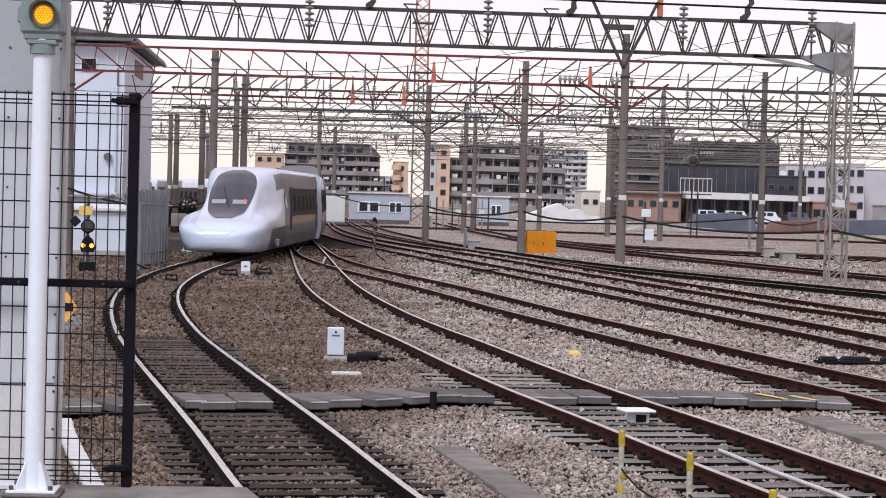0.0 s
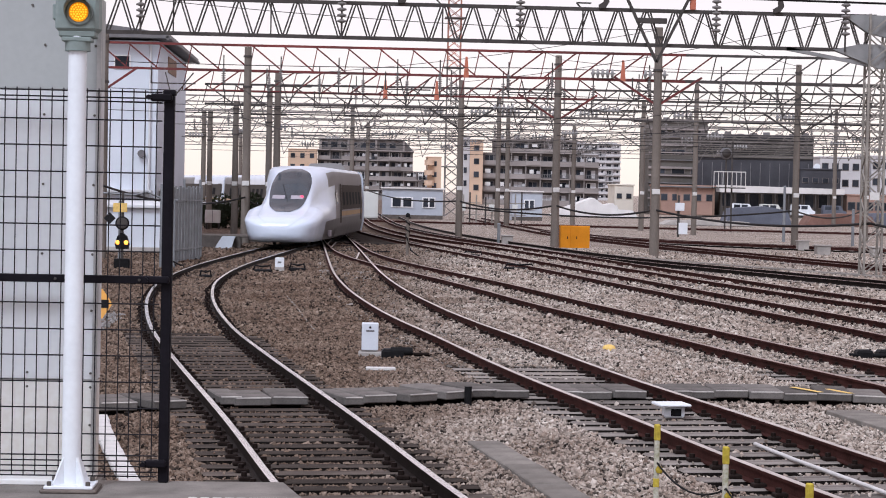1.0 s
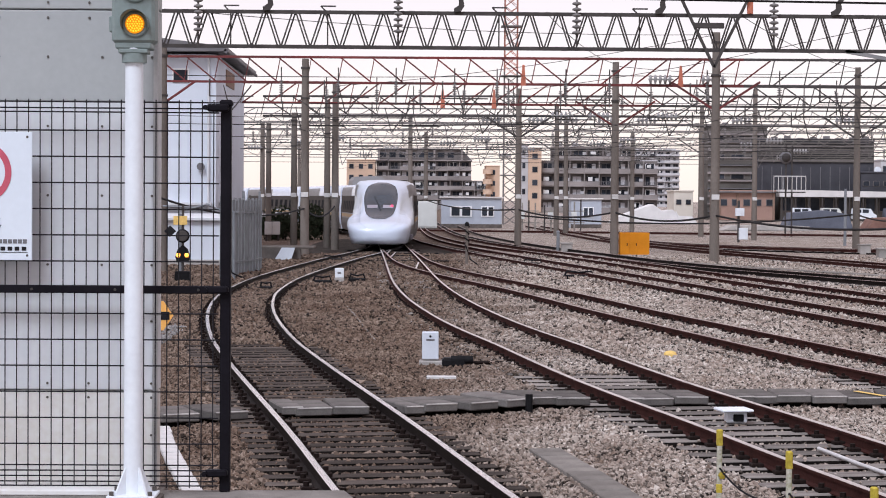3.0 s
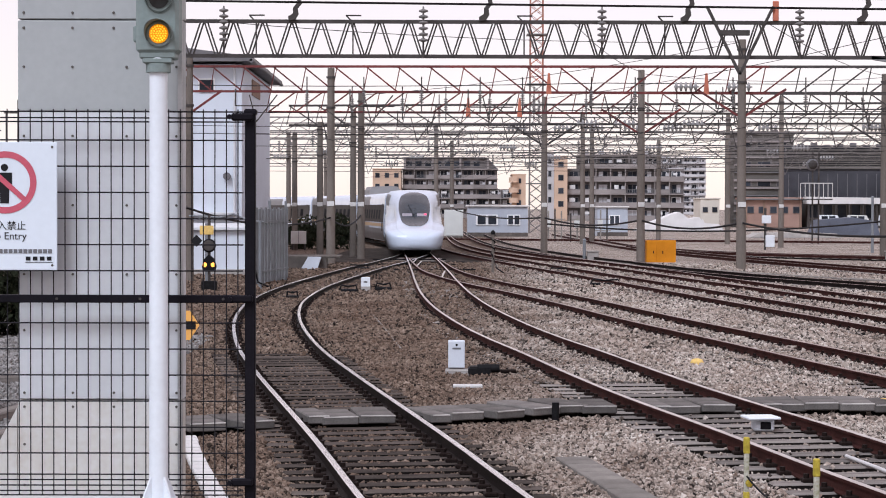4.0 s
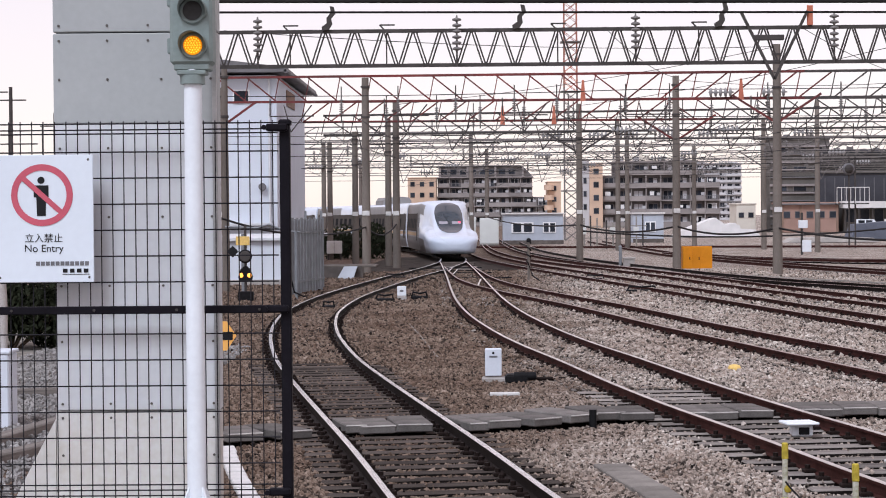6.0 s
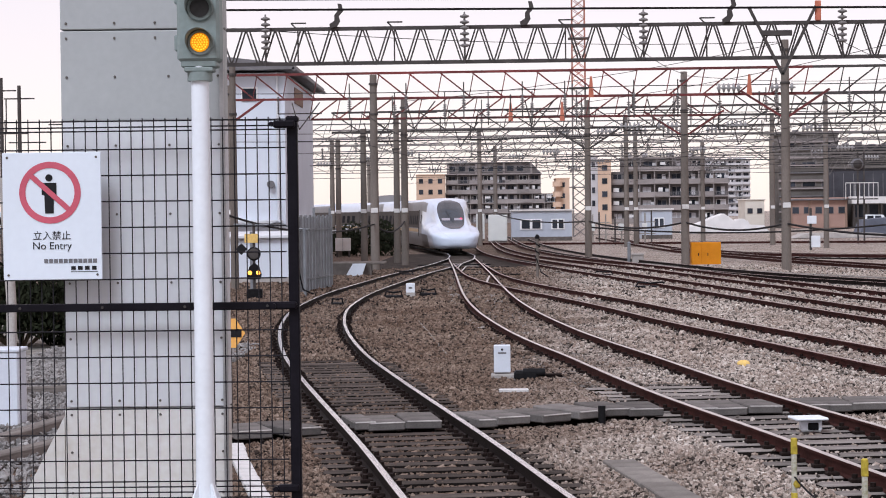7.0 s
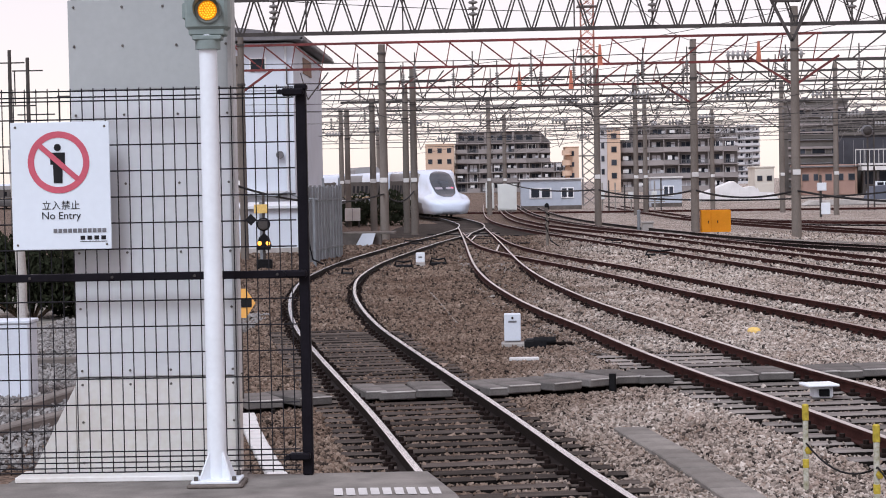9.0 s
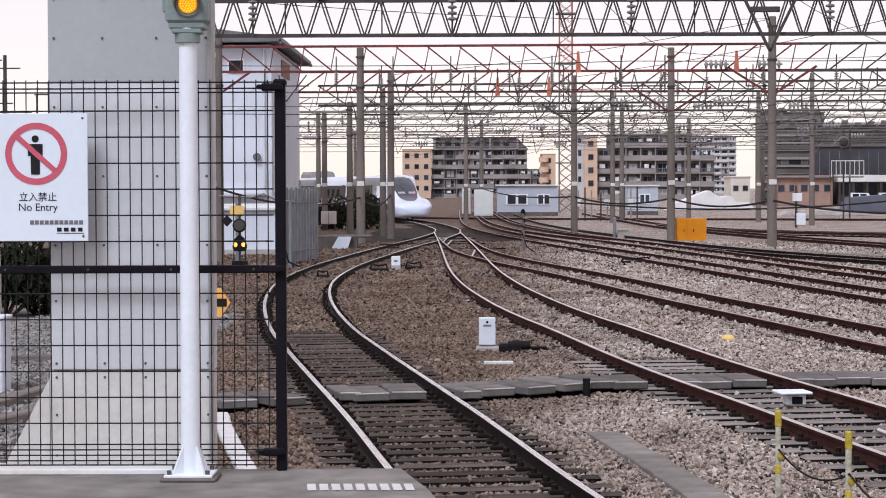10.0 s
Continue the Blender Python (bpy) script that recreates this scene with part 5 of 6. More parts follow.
leafy("hedge", -10.0, 43, 5.0, 2.4, 1.75, 9000, 3, "dark evergreen hedge behind the fence", "hedge", dome=False, leaf=0.14)
leafy("shrub", -7.7, 136, 6.2, 5.0, 2.45, 6000, 4, "rounded dark green shrub beside the track", "shrub", leaf=0.2)
for x, y, h in ((-20.8, 90, 8.9), (-22.1, 92, 9.4), (-19.2, 92, 7.8)):
    q = thing("thin_mast", x, y, GROUND_Z, "thin grey mast with a short crossarm", "mast", "masts beyond the fence")
    part("shaft", Shape().cyl((0, 0, 0), (0, 0, h), 0.11, 0.08, n=10), M_GALV, q)
    part("crossarm", Shape().beam((-0.7, 0, h - 0.6), (0.7, 0, h - 0.6), 0.06).beam((-0.6, 0, h - 0.6), (-0.6, 0, h - 2.2), 0.05), M_GALV, q)
    part("crossarm", Shape().beam((-0.5, 0, h - 2.6), (1.2, 0, h - 2.6), 0.06), M_GALV, q)

# ---- walkway of slabs across the tracks ----
walkway = thing("slab_walkway", 0, 0, 0, "walkway of worn concrete slabs laid across the tracks", "walkway", kind="structure")
WX = [-2.95, -1.75, -0.35, 0.4, 1.6, 3.25, 4.8, 6.3, 7.8, 10.5]
WY = [24.0, 24.75, 25.0, 25.25, 26.15, 26.35, 26.6, 26.55, 26.3, 26.2]
slab_me = {}
for w in (0.47, 0.28):
    sb = Shape().box((0, 0, 0), (w, 1.0, 0.11), ch=0.014)
    sb.box((0.01, -0.494, 0.042), (w * 0.95, 0.026, 0.022), ch=0.007, mi=1)
    slab_me[w] = sb.mesh("slab", [M_SLAB, M_CONC])
# bearers reuse the dirt-and-shade colour beneath the slabs
bearer_me = Shape().box((0, 0, 0), (0.29, 0.78, 0.14), ch=0.01).mesh("bearer", M_DIRTSHADE)
rails_at = lambda y: [r for P, _, _ in CENTRES[:3] for r in [np.interp(y, offset(P, sd)[:, 1], offset(P, sd)[:, 0]) for sd in (-0.7525, 0.7525)]]
x = -2.9
rnd = random.Random(4)
while x < 10.4:
    y = float(np.interp(x, WX, WY)) + 0.5
    sl = math.degrees(math.atan2(np.interp(x + 0.3, WX, WY) - np.interp(x - 0.3, WX, WY), 0.6))
    near = min(abs(x - r) for r in rails_at(y))
    w = 0.28 if near < 0.36 else 0.47
    if near > 0.25:
        part("slab", slab_me[w], None, walkway, m=pose(x, y, -0.075 + rnd.uniform(-0.016, 0.012), rnd.uniform(-0.7, 0.7), rnd.uniform(-1.0, 1.0), sl + rnd.uniform(-1.5, 1.5)))
        part("bearer", bearer_me, None, walkway, m=pose(x, y + 0.06, -0.20, 0, 0, sl))
        x += w + 0.010
    else:
        x += 0.05
for x, y, h in ((1.62, 25.92, 0.2),):
    part("stub_post", Shape().cyl((x, y, -0.2), (x, y, h - 0.15), 0.05, n=10), M_RUBBER, walkway)


def lids(name, line, w, l, label):
    t = thing(name, 0, 0, 0, label, "cable duct", kind="structure")
    P, _, _ = spline(line, l + 0.012)
    me = Shape().box((0, 0, 0), (w, l, 0.09), ch=0.01).mesh("lid", M_LID)
    rnd = random.Random(len(line))
    for (x, y), (tx, ty) in zip(P, np.gradient(P, axis=0)):
        part("lid", me, None, t, m=pose(x, y, GROUND_Z + 0.075 + rnd.uniform(-0.008, 0.008), 0, 0, math.degrees(math.atan2(ty, tx)) - 90 + rnd.uniform(-1, 1)))
    return t


lids("cable_duct", [(2.75, 12.0), (2.25, 16.0), (1.93, 18.8), (1.52, 21.8)], 0.36, 0.62, "sunken concrete cable duct lids in the ballast")
lids("cable_duct", [(7.4, 16.0), (7.1, 20.0), (6.85, 22.8), (6.5, 25.7)], 0.55, 0.6, "flat concrete duct lids beside the track")
lids("cable_duct", [(25.0, 58.0), (21.5, 66.0), (17.0, 76.0), (13.5, 84.5), (9.5, 99.0), (8.6, 104.0)], 0.7, 1.0, "pale concrete cable duct beside the far tracks")
wsl = thing("edge_boards", 0, 0, 0, "row of white painted boards lying on the ballast", "boards")
for i in range(9):
    s = i / 8
    x, y = -2.86 + 0.88 * s ** 1.1, 23.3 - 4.9 * s
    part("board", Shape().box((0, 0, 0), (0.19, 0.55, 0.06), ch=0.01), M_STRIPW, wsl, m=pose(x, y, GROUND_Z + 0.10 + 0.004 * (i % 2), 0, 0, 10))
for xy in ((6.35, 26.9, 20), (6.75, 26.8, 20)):
    solo("yellow_mark", Shape().box((0, 0, 0), (0.09, 0.7, 0.004)), M_YELLOW, xy[0], xy[1], -0.012, "worn yellow paint line on the walkway", "marking", kind="structure", rz=xy[2])

# ---- small lineside things ----
bx = thing("lineside_box", 0.41, 33.4, GROUND_Z, "white lineside box with a small dial on a concrete foot", "junction box")
part("case", Shape().box((0, 0, 0.38), (0.28, 0.22, 0.46), ch=0.012), M_HUT, bx)
part("plinth", Shape().box((0.02, 0, 0.06), (0.42, 0.34, 0.14), ch=0.02), M_CONC, bx)
part("dial", Shape().lathe([(0.001, -0.118), (0.02, -0.116), (0.02, -0.1)], (0, 0, 0.54), 12, axis='y'), M_RUBBER, bx)
part("print_bar", Shape().box((0, -0.112, 0.48), (0.14, 0.004, 0.03)), M_INKG, bx)
pm = thing("point_machine", 0.80, 33.0, GROUND_Z, "low black iron machine on a timber beside the box", "point machine")
part("case", Shape().box((0, 0, 0.13), (0.40, 0.34, 0.16), ch=0.04), M_RUBBER, pm)
part("drum", Shape().cyl((-0.05, -0.1, 0.18), (0.32, -0.1, 0.18), 0.07, n=12), M_RUBBER, pm)
part("timber", Shape().box((0.15, 0.1, 0.02), (0.95, 0.3, 0.1), ch=0.015), M_TIMBER2, pm)
part("rod", Shape().cyl((0.3, 0.05, 0.12), (0.9, 0.3, 0.10), 0.03, n=8), M_DARKRUST, pm)
solo("white_slab", Shape().box((0, 0, 0), (0.46, 0.16, 0.05), ch=0.01), M_STRIPW, 0.55, 30.6, GROUND_Z + 0.09, "small white slab lying in the ballast", "slab")
mk = thing("marker_stone", -2.24, 66.3, GROUND_Z, "small white marker block with print on a concrete foot", "marker")
part("block", Shape().box((0, 0, 0.36), (0.30, 0.16, 0.32), ch=0.015), M_WHITE, mk)
part("foot", Shape().box((0, 0, 0.1), (0.32, 0.3, 0.2), ch=0.02), M_CONC, mk)
part("print_bar", Shape().box((0, -0.083, 0.36), (0.12, 0.004, 0.06)), M_INKG, mk)
for x, y, w in ((-1.65, 66.6, 0.55), (-2.75, 64.9, 0.6), (-4.25, 60.0, 0.35), (6.2, 70.8, 1.1), (-3.3, 88.5, 0.9), (5.4, 84.5, 0.8)):
    q = thing("point_machine", x, y, GROUND_Z, "small black iron track device in the ballast", "track device", "track devices")
    part("case", Shape().box((0, 0, 0.1), (w, 0.35, 0.15), ch=0.04), M_RUBBER, q)
    part("handle", Shape().tube([(-w * 0.5, 0, 0.1), (-w * 0.4, 0, 0.3), (0, 0, 0.26), (w * 0.4, 0, 0.3), (w * 0.5, 0, 0.1)], 0.035, 6), M_RUBBER, q)
lump = Shape().lathe([(0.12, 0.0), (0.12, 0.04), (0.10, 0.08), (0.05, 0.10), (0.01, 0.105)], n=9)
solo("yellow_cap", lump, M_YELLOW, 4.76, 35.5, GROUND_Z + 0.05, "rounded yellow painted concrete cap in the ballast", "marker cap")
dv = thing("track_device", 4.08, 24.5, -0.16, "white lidded track device on a sleeper between the rails", "track device")
part("lid", Shape().box((0, 0, 0.17), (0.41, 0.38, 0.035), rz=0.15, ch=0.012), M_WHITE, dv)
part("case", Shape().box((0.03, 0.02, 0.08), (0.26, 0.2, 0.15), ch=0.02), M_WHITE, dv)
part("socket", Shape().box((0.05, -0.085, 0.075), (0.13, 0.02, 0.09), ch=0.008), M_RUBBER, dv)
for x, y in ((2.79, 17.5), (3.12, 16.0), (3.34, 14.0)):
    st = thing("barrier_stake", x, y, GROUND_Z, "lichened stake wrapped in yellow tape, carrying a cord", "stake", "stakes with a cord")
    part("shaft", Shape().box((0, 0, 0.41), (0.045, 0.045, 0.82), ch=0.008), M_STAKE, st)
    part("tape", Shape().box((0, 0, 0.75), (0.054, 0.054, 0.15), ch=0.01), M_YELTAPE, st)
    part("tape", Shape().box((0, 0, 0.30), (0.053, 0.053, 0.09), ch=0.01), M_YELTAPE, st)
    part("knot", Shape().lathe([(0.02, -0.03), (0.036, 0), (0.02, 0.03)], (0.02, -0.035, 0.42), 8), M_YELTAPE, st)
for (xa, ya), (xb, yb) in (((2.79, 17.5), (3.12, 16.0)), ((3.12, 16.0), (3.34, 14.0))):
    solo("cord", Shape().tube([(xa + (xb - xa) * i / 10, ya - 0.04 + (yb - ya) * i / 10, 0.23 - 0.14 * (1 - (i / 5 - 1) ** 2)) for i in range(11)], 0.009, 6), M_RUBBER, label="thin black cord slung between two stakes", category="cord", group="cords")
solo("white_pipe", Shape().tube([(4.56, 21.7, -0.12), (4.72, 20.4, -0.12), (5.0, 18.5, -0.11), (5.37, 15.6, -0.11)], 0.022, 10), M_STRIPW, label="pale pipe lying between the rails", category="pipe")
eq = thing("point_machine", 9.6, 34.6, GROUND_Z, "row of black iron point machine parts beside the siding", "point machine")
for dx, w in ((-0.42, 0.3), (0.1, 0.5), (0.75, 0.35), (1.2, 0.3)):
    part("case", Shape().box((dx, 0.1 * (dx > 0), 0.11), (w, 0.3, 0.2), ch=0.04), M_RUBBER, eq)
part("rod", Shape().cyl((-0.7, -0.1, 0.12), (1.5, -0.1, 0.12), 0.035, n=8), M_RUBBER, eq)
po = thing("cable_post", 2.57, 84, GROUND_Z, "grey lineside post with a cable wound round it", "post")
part("shaft", Shape().cyl((0, 0, 0), (0, 0, 1.75), 0.065, 0.06, n=12), M_POLE, po)
part("cap", Shape().lathe([(0.09, 1.72), (0.10, 1.82), (0.04, 1.9)], n=12), M_RUBBER, po)
part("cable", Shape().tube([(0.085 * math.cos(k * 0.8), 0.085 * math.sin(k * 0.8), 1.7 - k * 0.04) for k in range(22)] + [(0.15, -0.1, 0.3), (0.5, -0.4, 0.06), (1.6, -1.2, 0.04)], 0.03, 6), M_RUBBER, po)
oc = thing("orange_cabinet", 11.6, 100.6, GROUND_Z, "orange steel lineside cabinet with two doors", "cabinet")
part("case", Shape().box((0, 0, 0.62), (1.5, 0.7, 1.2), ch=0.02), M_ORANGE, oc)
for x in (-0.49, -0.02):
    d = part("door", Shape().box((x, -0.36, 0.62), (0.44, 0.03, 1.1), ch=0.008), M_ORANGE, oc)
    part("handle", Shape().box((x + 0.1, -0.385, 0.62), (0.04, 0.03, 0.14)), M_RUBBER, d)
part("plinth", Shape().box((0, 0, 0.04), (1.56, 0.8, 0.12), ch=0.01), M_CONC, oc)
cb = thing("control_box", 23.0, 136.6, GROUND_Z, "white control boxes on a lattice post", "control box")
part("post", Shape().cyl((0, 0, 0), (0, 0, 2.9), 0.09, n=10), M_GALV, cb)
part("upper_box", Shape().box((0.05, -0.15, 2.1), (0.6, 0.4, 0.55), ch=0.02), M_WHITE, cb)
part("lower_box", Shape().box((0.3, -0.15, 0.6), (0.6, 0.4, 0.8), ch=0.02), M_WHITE, cb)
for x, y, h in ((28.5, 128, 3.6), (8.3, 108, 1.1), (31.0, 120, 2.2), (37.0, 124, 2.2)):
    q = thing("lineside_post", x, y, GROUND_Z, "thin pale lineside post", "post", "lineside posts")
    part("shaft", Shape().cyl((0, 0, 0), (0, 0, h), 0.10, 0.09, n=10), M_STEELFENCE, q)
    part("cap", Shape().lathe([(0.11, h), (0.05, h + 0.08)], n=10), M_STEELFENCE, q)
for x, y, w in ((25.0, 107.5, 0.6), (23.8, 98.0, 0.7), (26.1, 96.5, 0.5), (8.6, 106.0, 0.6)):
    q = thing("concrete_block", x, y, GROUND_Z, "small concrete cable pit block in the ballast", "concrete block", "concrete blocks")
    part("body", Shape().box((0, 0, 0.25), (w, 0.6, 0.5), ch=0.03), M_CONC, q)
    part("lid", Shape().box((0, 0, 0.53), (w + 0.08, 0.68, 0.07), ch=0.015), M_CONC, q)
gbx = thing("relay_box", -8.9, 131.5, GROUND_Z, "grey weathered relay box on legs before the shrub", "relay box")
part("case", Shape().box((0, 0, 0.85), (1.0, 0.5, 0.85), ch=0.02), M_PANELLOW, gbx)
part("door_seam", Shape().box((0, -0.255, 0.85), (0.03, 0.012, 0.8)), M_INKG, gbx)
for x in (-0.5, 0.5):
    part("leg", Shape().box((x * 0.8, 0, 0.23), (0.1, 0.3, 0.46)), M_GALV, gbx)
rb = thing("retaining_block", -5.5, 90, GROUND_Z, "low concrete retaining wall with a pale sloping slab", "retaining wall")
part("wall", Shape().box((-0.6, 0.3, 0.3), (2.6, 0.4, 0.62), ch=0.03), M_DARKCONC, rb)
part("slope", Shape().prism([(-0.5, 0.0), (0.25, 0.0), (0.45, 0.6), (-0.15, 0.6)], -0.25, 0.05), M_HUT, rb)
part("cap", Shape().box((-0.9, 1.2, 0.6), (4.4, 2.2, 0.1), ch=0.02), M_DARKCONC, rb)
solo("pale_rope", Shape().tube([(-1.52, 51.0, -0.19), (-1.2, 47.0, -0.185), (-0.9, 42.8, -0.19), (-0.61, 39.0, -0.19)], 0.02, 6), M_LID, label="pale rope lying straight across the ballast", category="rope")
for x0_, y0_, n_, h_ in ((9.3, 168.0, 4, 2.8), (11.6, 166.0, 4, 2.4), (13.9, 170.0, 3, 2.9)):
    q = thing("pipe_rack", x0_, y0_, GROUND_Z, "pale steel rack of uprights and crossbars near the mast", "rack", "racks near the mast")
    for i in range(n_):
        part("upright", Shape().beam((i * 0.55, 0, 0), (i * 0.55, 0, h_ - 0.2 * (i % 2)), 0.12), M_LATTICE if i % 2 else M_GALV, q)
    for z in (0.9, 1.9):
        part("crossbar", Shape().beam((-0.2, 0, z), (n_ * 0.55 - 0.2, 0, z), 0.08), M_LATTICE, q)
    part("meter_box", Shape().box((0.5, -0.15, 1.5), (0.45, 0.25, 0.6), ch=0.02), M_CABGREY, q)


# ---- cabinets, huts and buildings beyond the yard ----
for x, y, w, h in ((1.95, 183, 1.75, 2.65), (0.38, 199, 0.85, 2.75)):
    q = thing("signal_cabinet", x, y, GROUND_Z, "pale grey steel signalling cabinet on a low frame", "cabinet", "signalling cabinets")
    part("case", Shape().box((0, 0, h / 2 + 0.1), (w, 0.9, h - 0.2), ch=0.03), M_CABGREY, q)
    part("door", Shape().box((0, -0.47, h / 2 + 0.1), (w - 0.16, 0.04, h - 0.4), ch=0.015), M_CABGREY, q)
    part("base", Shape().box((0, 0, 0.1), (w * 0.9, 0.8, 0.2)), M_DARKCONC, q)


def site_hut(x, y, w, h, wins, label):
    q = thing("site_hut", x, y, GROUND_Z, label, "hut", "huts beyond the yard")
    part("wall", Shape().box((0, 1.5, h / 2), (w, 3.0, h), ch=0.03), M_HUTWALL, q)
    part("roof", Shape().box((0, 1.5, h + 0.08), (w + 0.3, 3.4, 0.16), ch=0.03), M_ROOFW, q)
    part("skirt", Shape().box((0, -0.02, 0.2), (w, 0.06, 0.4)), M_DARKCONC, q)
    for wx, ww in wins:
        f = part("window", Shape().box((wx, -0.04, h * 0.56), (ww, 0.10, 1.05), ch=0.01), M_FRAME, q)
        for k in (-1, 1):
            part("pane", Shape().box((wx + k * ww * 0.24, -0.10, h * 0.56), (ww * 0.36, 0.03, 0.85)), M_GLASS, f)
    for k in range(int(w / 0.9)):
        part("rib", Shape().box((-w / 2 + 0.45 + k * 0.9, -0.02, h / 2), (0.05, 0.05, h - 0.1)), M_HUTWALL, q)
    return q


site_hut(6.45, 196, 6.0, 2.95, ((-1.06, 2.2), (1.6, 1.3)), "pale blue prefabricated site hut with sliding windows")
site_hut(18.3, 201, 3.1, 2.9, ((0.2, 1.1),), "small pale prefabricated hut with a window")


def apartment(x, y, w, storeys, wall, label, steps=(), h0=-0.2, sh=2.9, depth=12, bay=3.1, balcony=M_BALC, seed=1):
    """A block with balconies, screens and air units; steps are (first storey, width, shift) of narrower upper floors."""
    a = thing("apartment_building", x, y, h0, label, "building", "apartment blocks")
    rnd = random.Random(seed)
    for k in range(storeys):
        ww, off = w, 0.0
        for s0, sw, so in steps:
            if k >= s0:
                ww, off = sw, so
        # behind balconies the wall colour is darkened for the recess's shade
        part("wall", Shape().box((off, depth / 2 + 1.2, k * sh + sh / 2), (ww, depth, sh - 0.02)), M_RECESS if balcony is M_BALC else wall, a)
        part("slab", Shape().box((off, 0.6, k * sh + 0.1), (ww + 0.3, 1.5, 0.24), ch=0.02), wall, a)
        n = max(1, int(ww / bay))
        for i in range(n):
            bx_, bw = off - ww / 2 + (i + 0.5) * ww / n, ww / n
            solid = rnd.random() < 0.72
            if solid:
                part("balcony_parapet", Shape().box((bx_, -0.05 - 0.12 * (i % 3 == 0), k * sh + 0.68), (bw - 0.02, 0.14, 0.98), ch=0.02), balcony, a)
            else:
                rl = Shape().box((bx_, -0.05, k * sh + 1.12), (bw, 0.08, 0.08))
                for q in range(9):
                    rl.box((bx_ - bw / 2 + (q + 0.5) * bw / 9, -0.05, k * sh + 0.65), (0.07, 0.06, 0.9))
                part("railing", rl, M_EAVE, a)
            wn_ = part("window", Shape().box((bx_, 1.16, k * sh + 1.35), (bw * 0.66, 0.08, 1.95)), M_FRAME if rnd.random() < 0.35 else M_APTFRAME, a)
            for q in (-1, 1):
                part("pane", Shape().box((bx_ + q * bw * 0.15, 1.10, k * sh + 1.35), (bw * 0.26, 0.05, 1.75)), M_GLASS if rnd.random() < 0.75 else M_PALEB, wn_)
            if rnd.random() < 0.45:
                part("air_unit", Shape().box((bx_ + bw * 0.36, 0.7, k * sh + 1.55), (0.8, 0.4, 0.65), ch=0.03), M_PALEB, a)
            if rnd.random() < 0.25:
                part("washing", Shape().box((bx_ - bw * 0.1, 0.35, k * sh + 1.7), (bw * rnd.uniform(0.2, 0.45), 0.04, rnd.uniform(0.5, 0.9)), ch=0.01), M_SHEETW, a)
            if i:
                part("party_wall", Shape().box((off - ww / 2 + i * ww / n, 0.6, k * sh + sh / 2), (0.2, 1.1, sh)), balcony, a)
    part("roof", Shape().box((off, depth / 2 + 0.6, storeys * sh + 0.12), (ww + 0.5, depth + 1.4, 0.3), ch=0.05), wall, a)
    part("roof_rail", Shape().box((off, 0.2, storeys * sh + 0.75), (ww, 0.08, 0.08)), M_EAVE, a)
    for i in range(5):
        rx_ = off + ww * (rnd.random() - 0.5) * 0.85
        part("roof_tank", Shape().box((rx_, 3.0, storeys * sh + 0.6), (rnd.uniform(0.8, 2.2), 1.4, rnd.uniform(0.5, 1.1)), ch=0.06), M_PALEB, a)
    return a


def plain_block(name, x, y, w, h, d, m, label, wins=(), floors=0, cols=0, ww=1.2, wh=1.3):
    a = thing(name, x, y, -0.2, label, "building")
    part("wall", Shape().box((0, d / 2, h / 2), (w, d, h), ch=0.04), m, a)
    part("roof", Shape().box((0, d / 2, h + 0.1), (w + 0.3, d + 0.3, 0.25), ch=0.05), m, a)
    for i in range(floors):
        for j in range(cols):
            wx, wz = -w / 2 + (j + 0.5) * w / cols, h - 1.6 - i * 2.9
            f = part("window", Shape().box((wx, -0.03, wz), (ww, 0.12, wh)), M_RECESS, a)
            part("pane", Shape().box((wx, -0.09, wz), (ww * 0.85, 0.04, wh * 0.85)), M_GLASS, f)
    return a


# terraced block, orange wings at its ends
apartment(6.7, 530, 29.8, 5, M_WALLB, "grey-brown terraced apartment block with long balconies", ((3, 25.4, -2.1),), sh=2.6, seed=2)
plain_block("apartment_wing", -12.2, 528, 7.6, 13.0, 12, M_TERRA, "orange tiled wing of the apartment block", floors=4, cols=3)
plain_block("apartment_wing", 23.0, 527, 3.6, 11.6, 12, M_TERRA, "orange tiled end wing with rounded balconies", floors=4, cols=1)
for k in range(4):
    solo("corner_balcony", Shape().cyl((0, 0, 0), (0, 0, 1.2), 1.3, n=20).cyl((0, 0, -0.15), (0, 0, 0), 1.38, n=20), M_TERRA, 21.6, 526.6, 1.4 + k * 2.7, "rounded orange balcony on the end wing", "balcony", "rounded balconies")
pent = thing("penthouse", 4.6, 531, 12.8, "dark sloping rooftop storey of the terraced block", "building")
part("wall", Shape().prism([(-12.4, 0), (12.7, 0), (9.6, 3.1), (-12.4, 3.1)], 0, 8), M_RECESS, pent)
part("roof", Shape().prism([(-12.7, 3.1), (9.7, 3.1), (9.5, 3.4), (-12.7, 3.4)], -0.6, 8.3), M_WALLB, pent)
part("slope_sheet", Shape().prism([(12.7, 0), (13.1, 0), (10.0, 3.3), (9.6, 3.1)], -0.3, 8), M_EAVE, pent)
for i in range(8):
    f = part("window", Shape().box((-11 + i * 2.6, -0.05, 1.5), (1.9, 0.12, 1.7)), M_APTFRAME, pent)
    part("pane", Shape().box((-11 + i * 2.6, -0.12, 1.5), (1.6, 0.05, 1.4)), M_GLASS, f)
for i in range(4):
    part("post", Shape().box((-12 + i * 7.4, -1.0, 1.6), (0.5, 0.4, 3.2), ch=0.04), M_WALLB, pent)
apartment(42.9, 440, 26.2, 5, M_WALLB, "grey apartment block with balconies in five storeys", ((4, 18.0, -1.0),), seed=5)
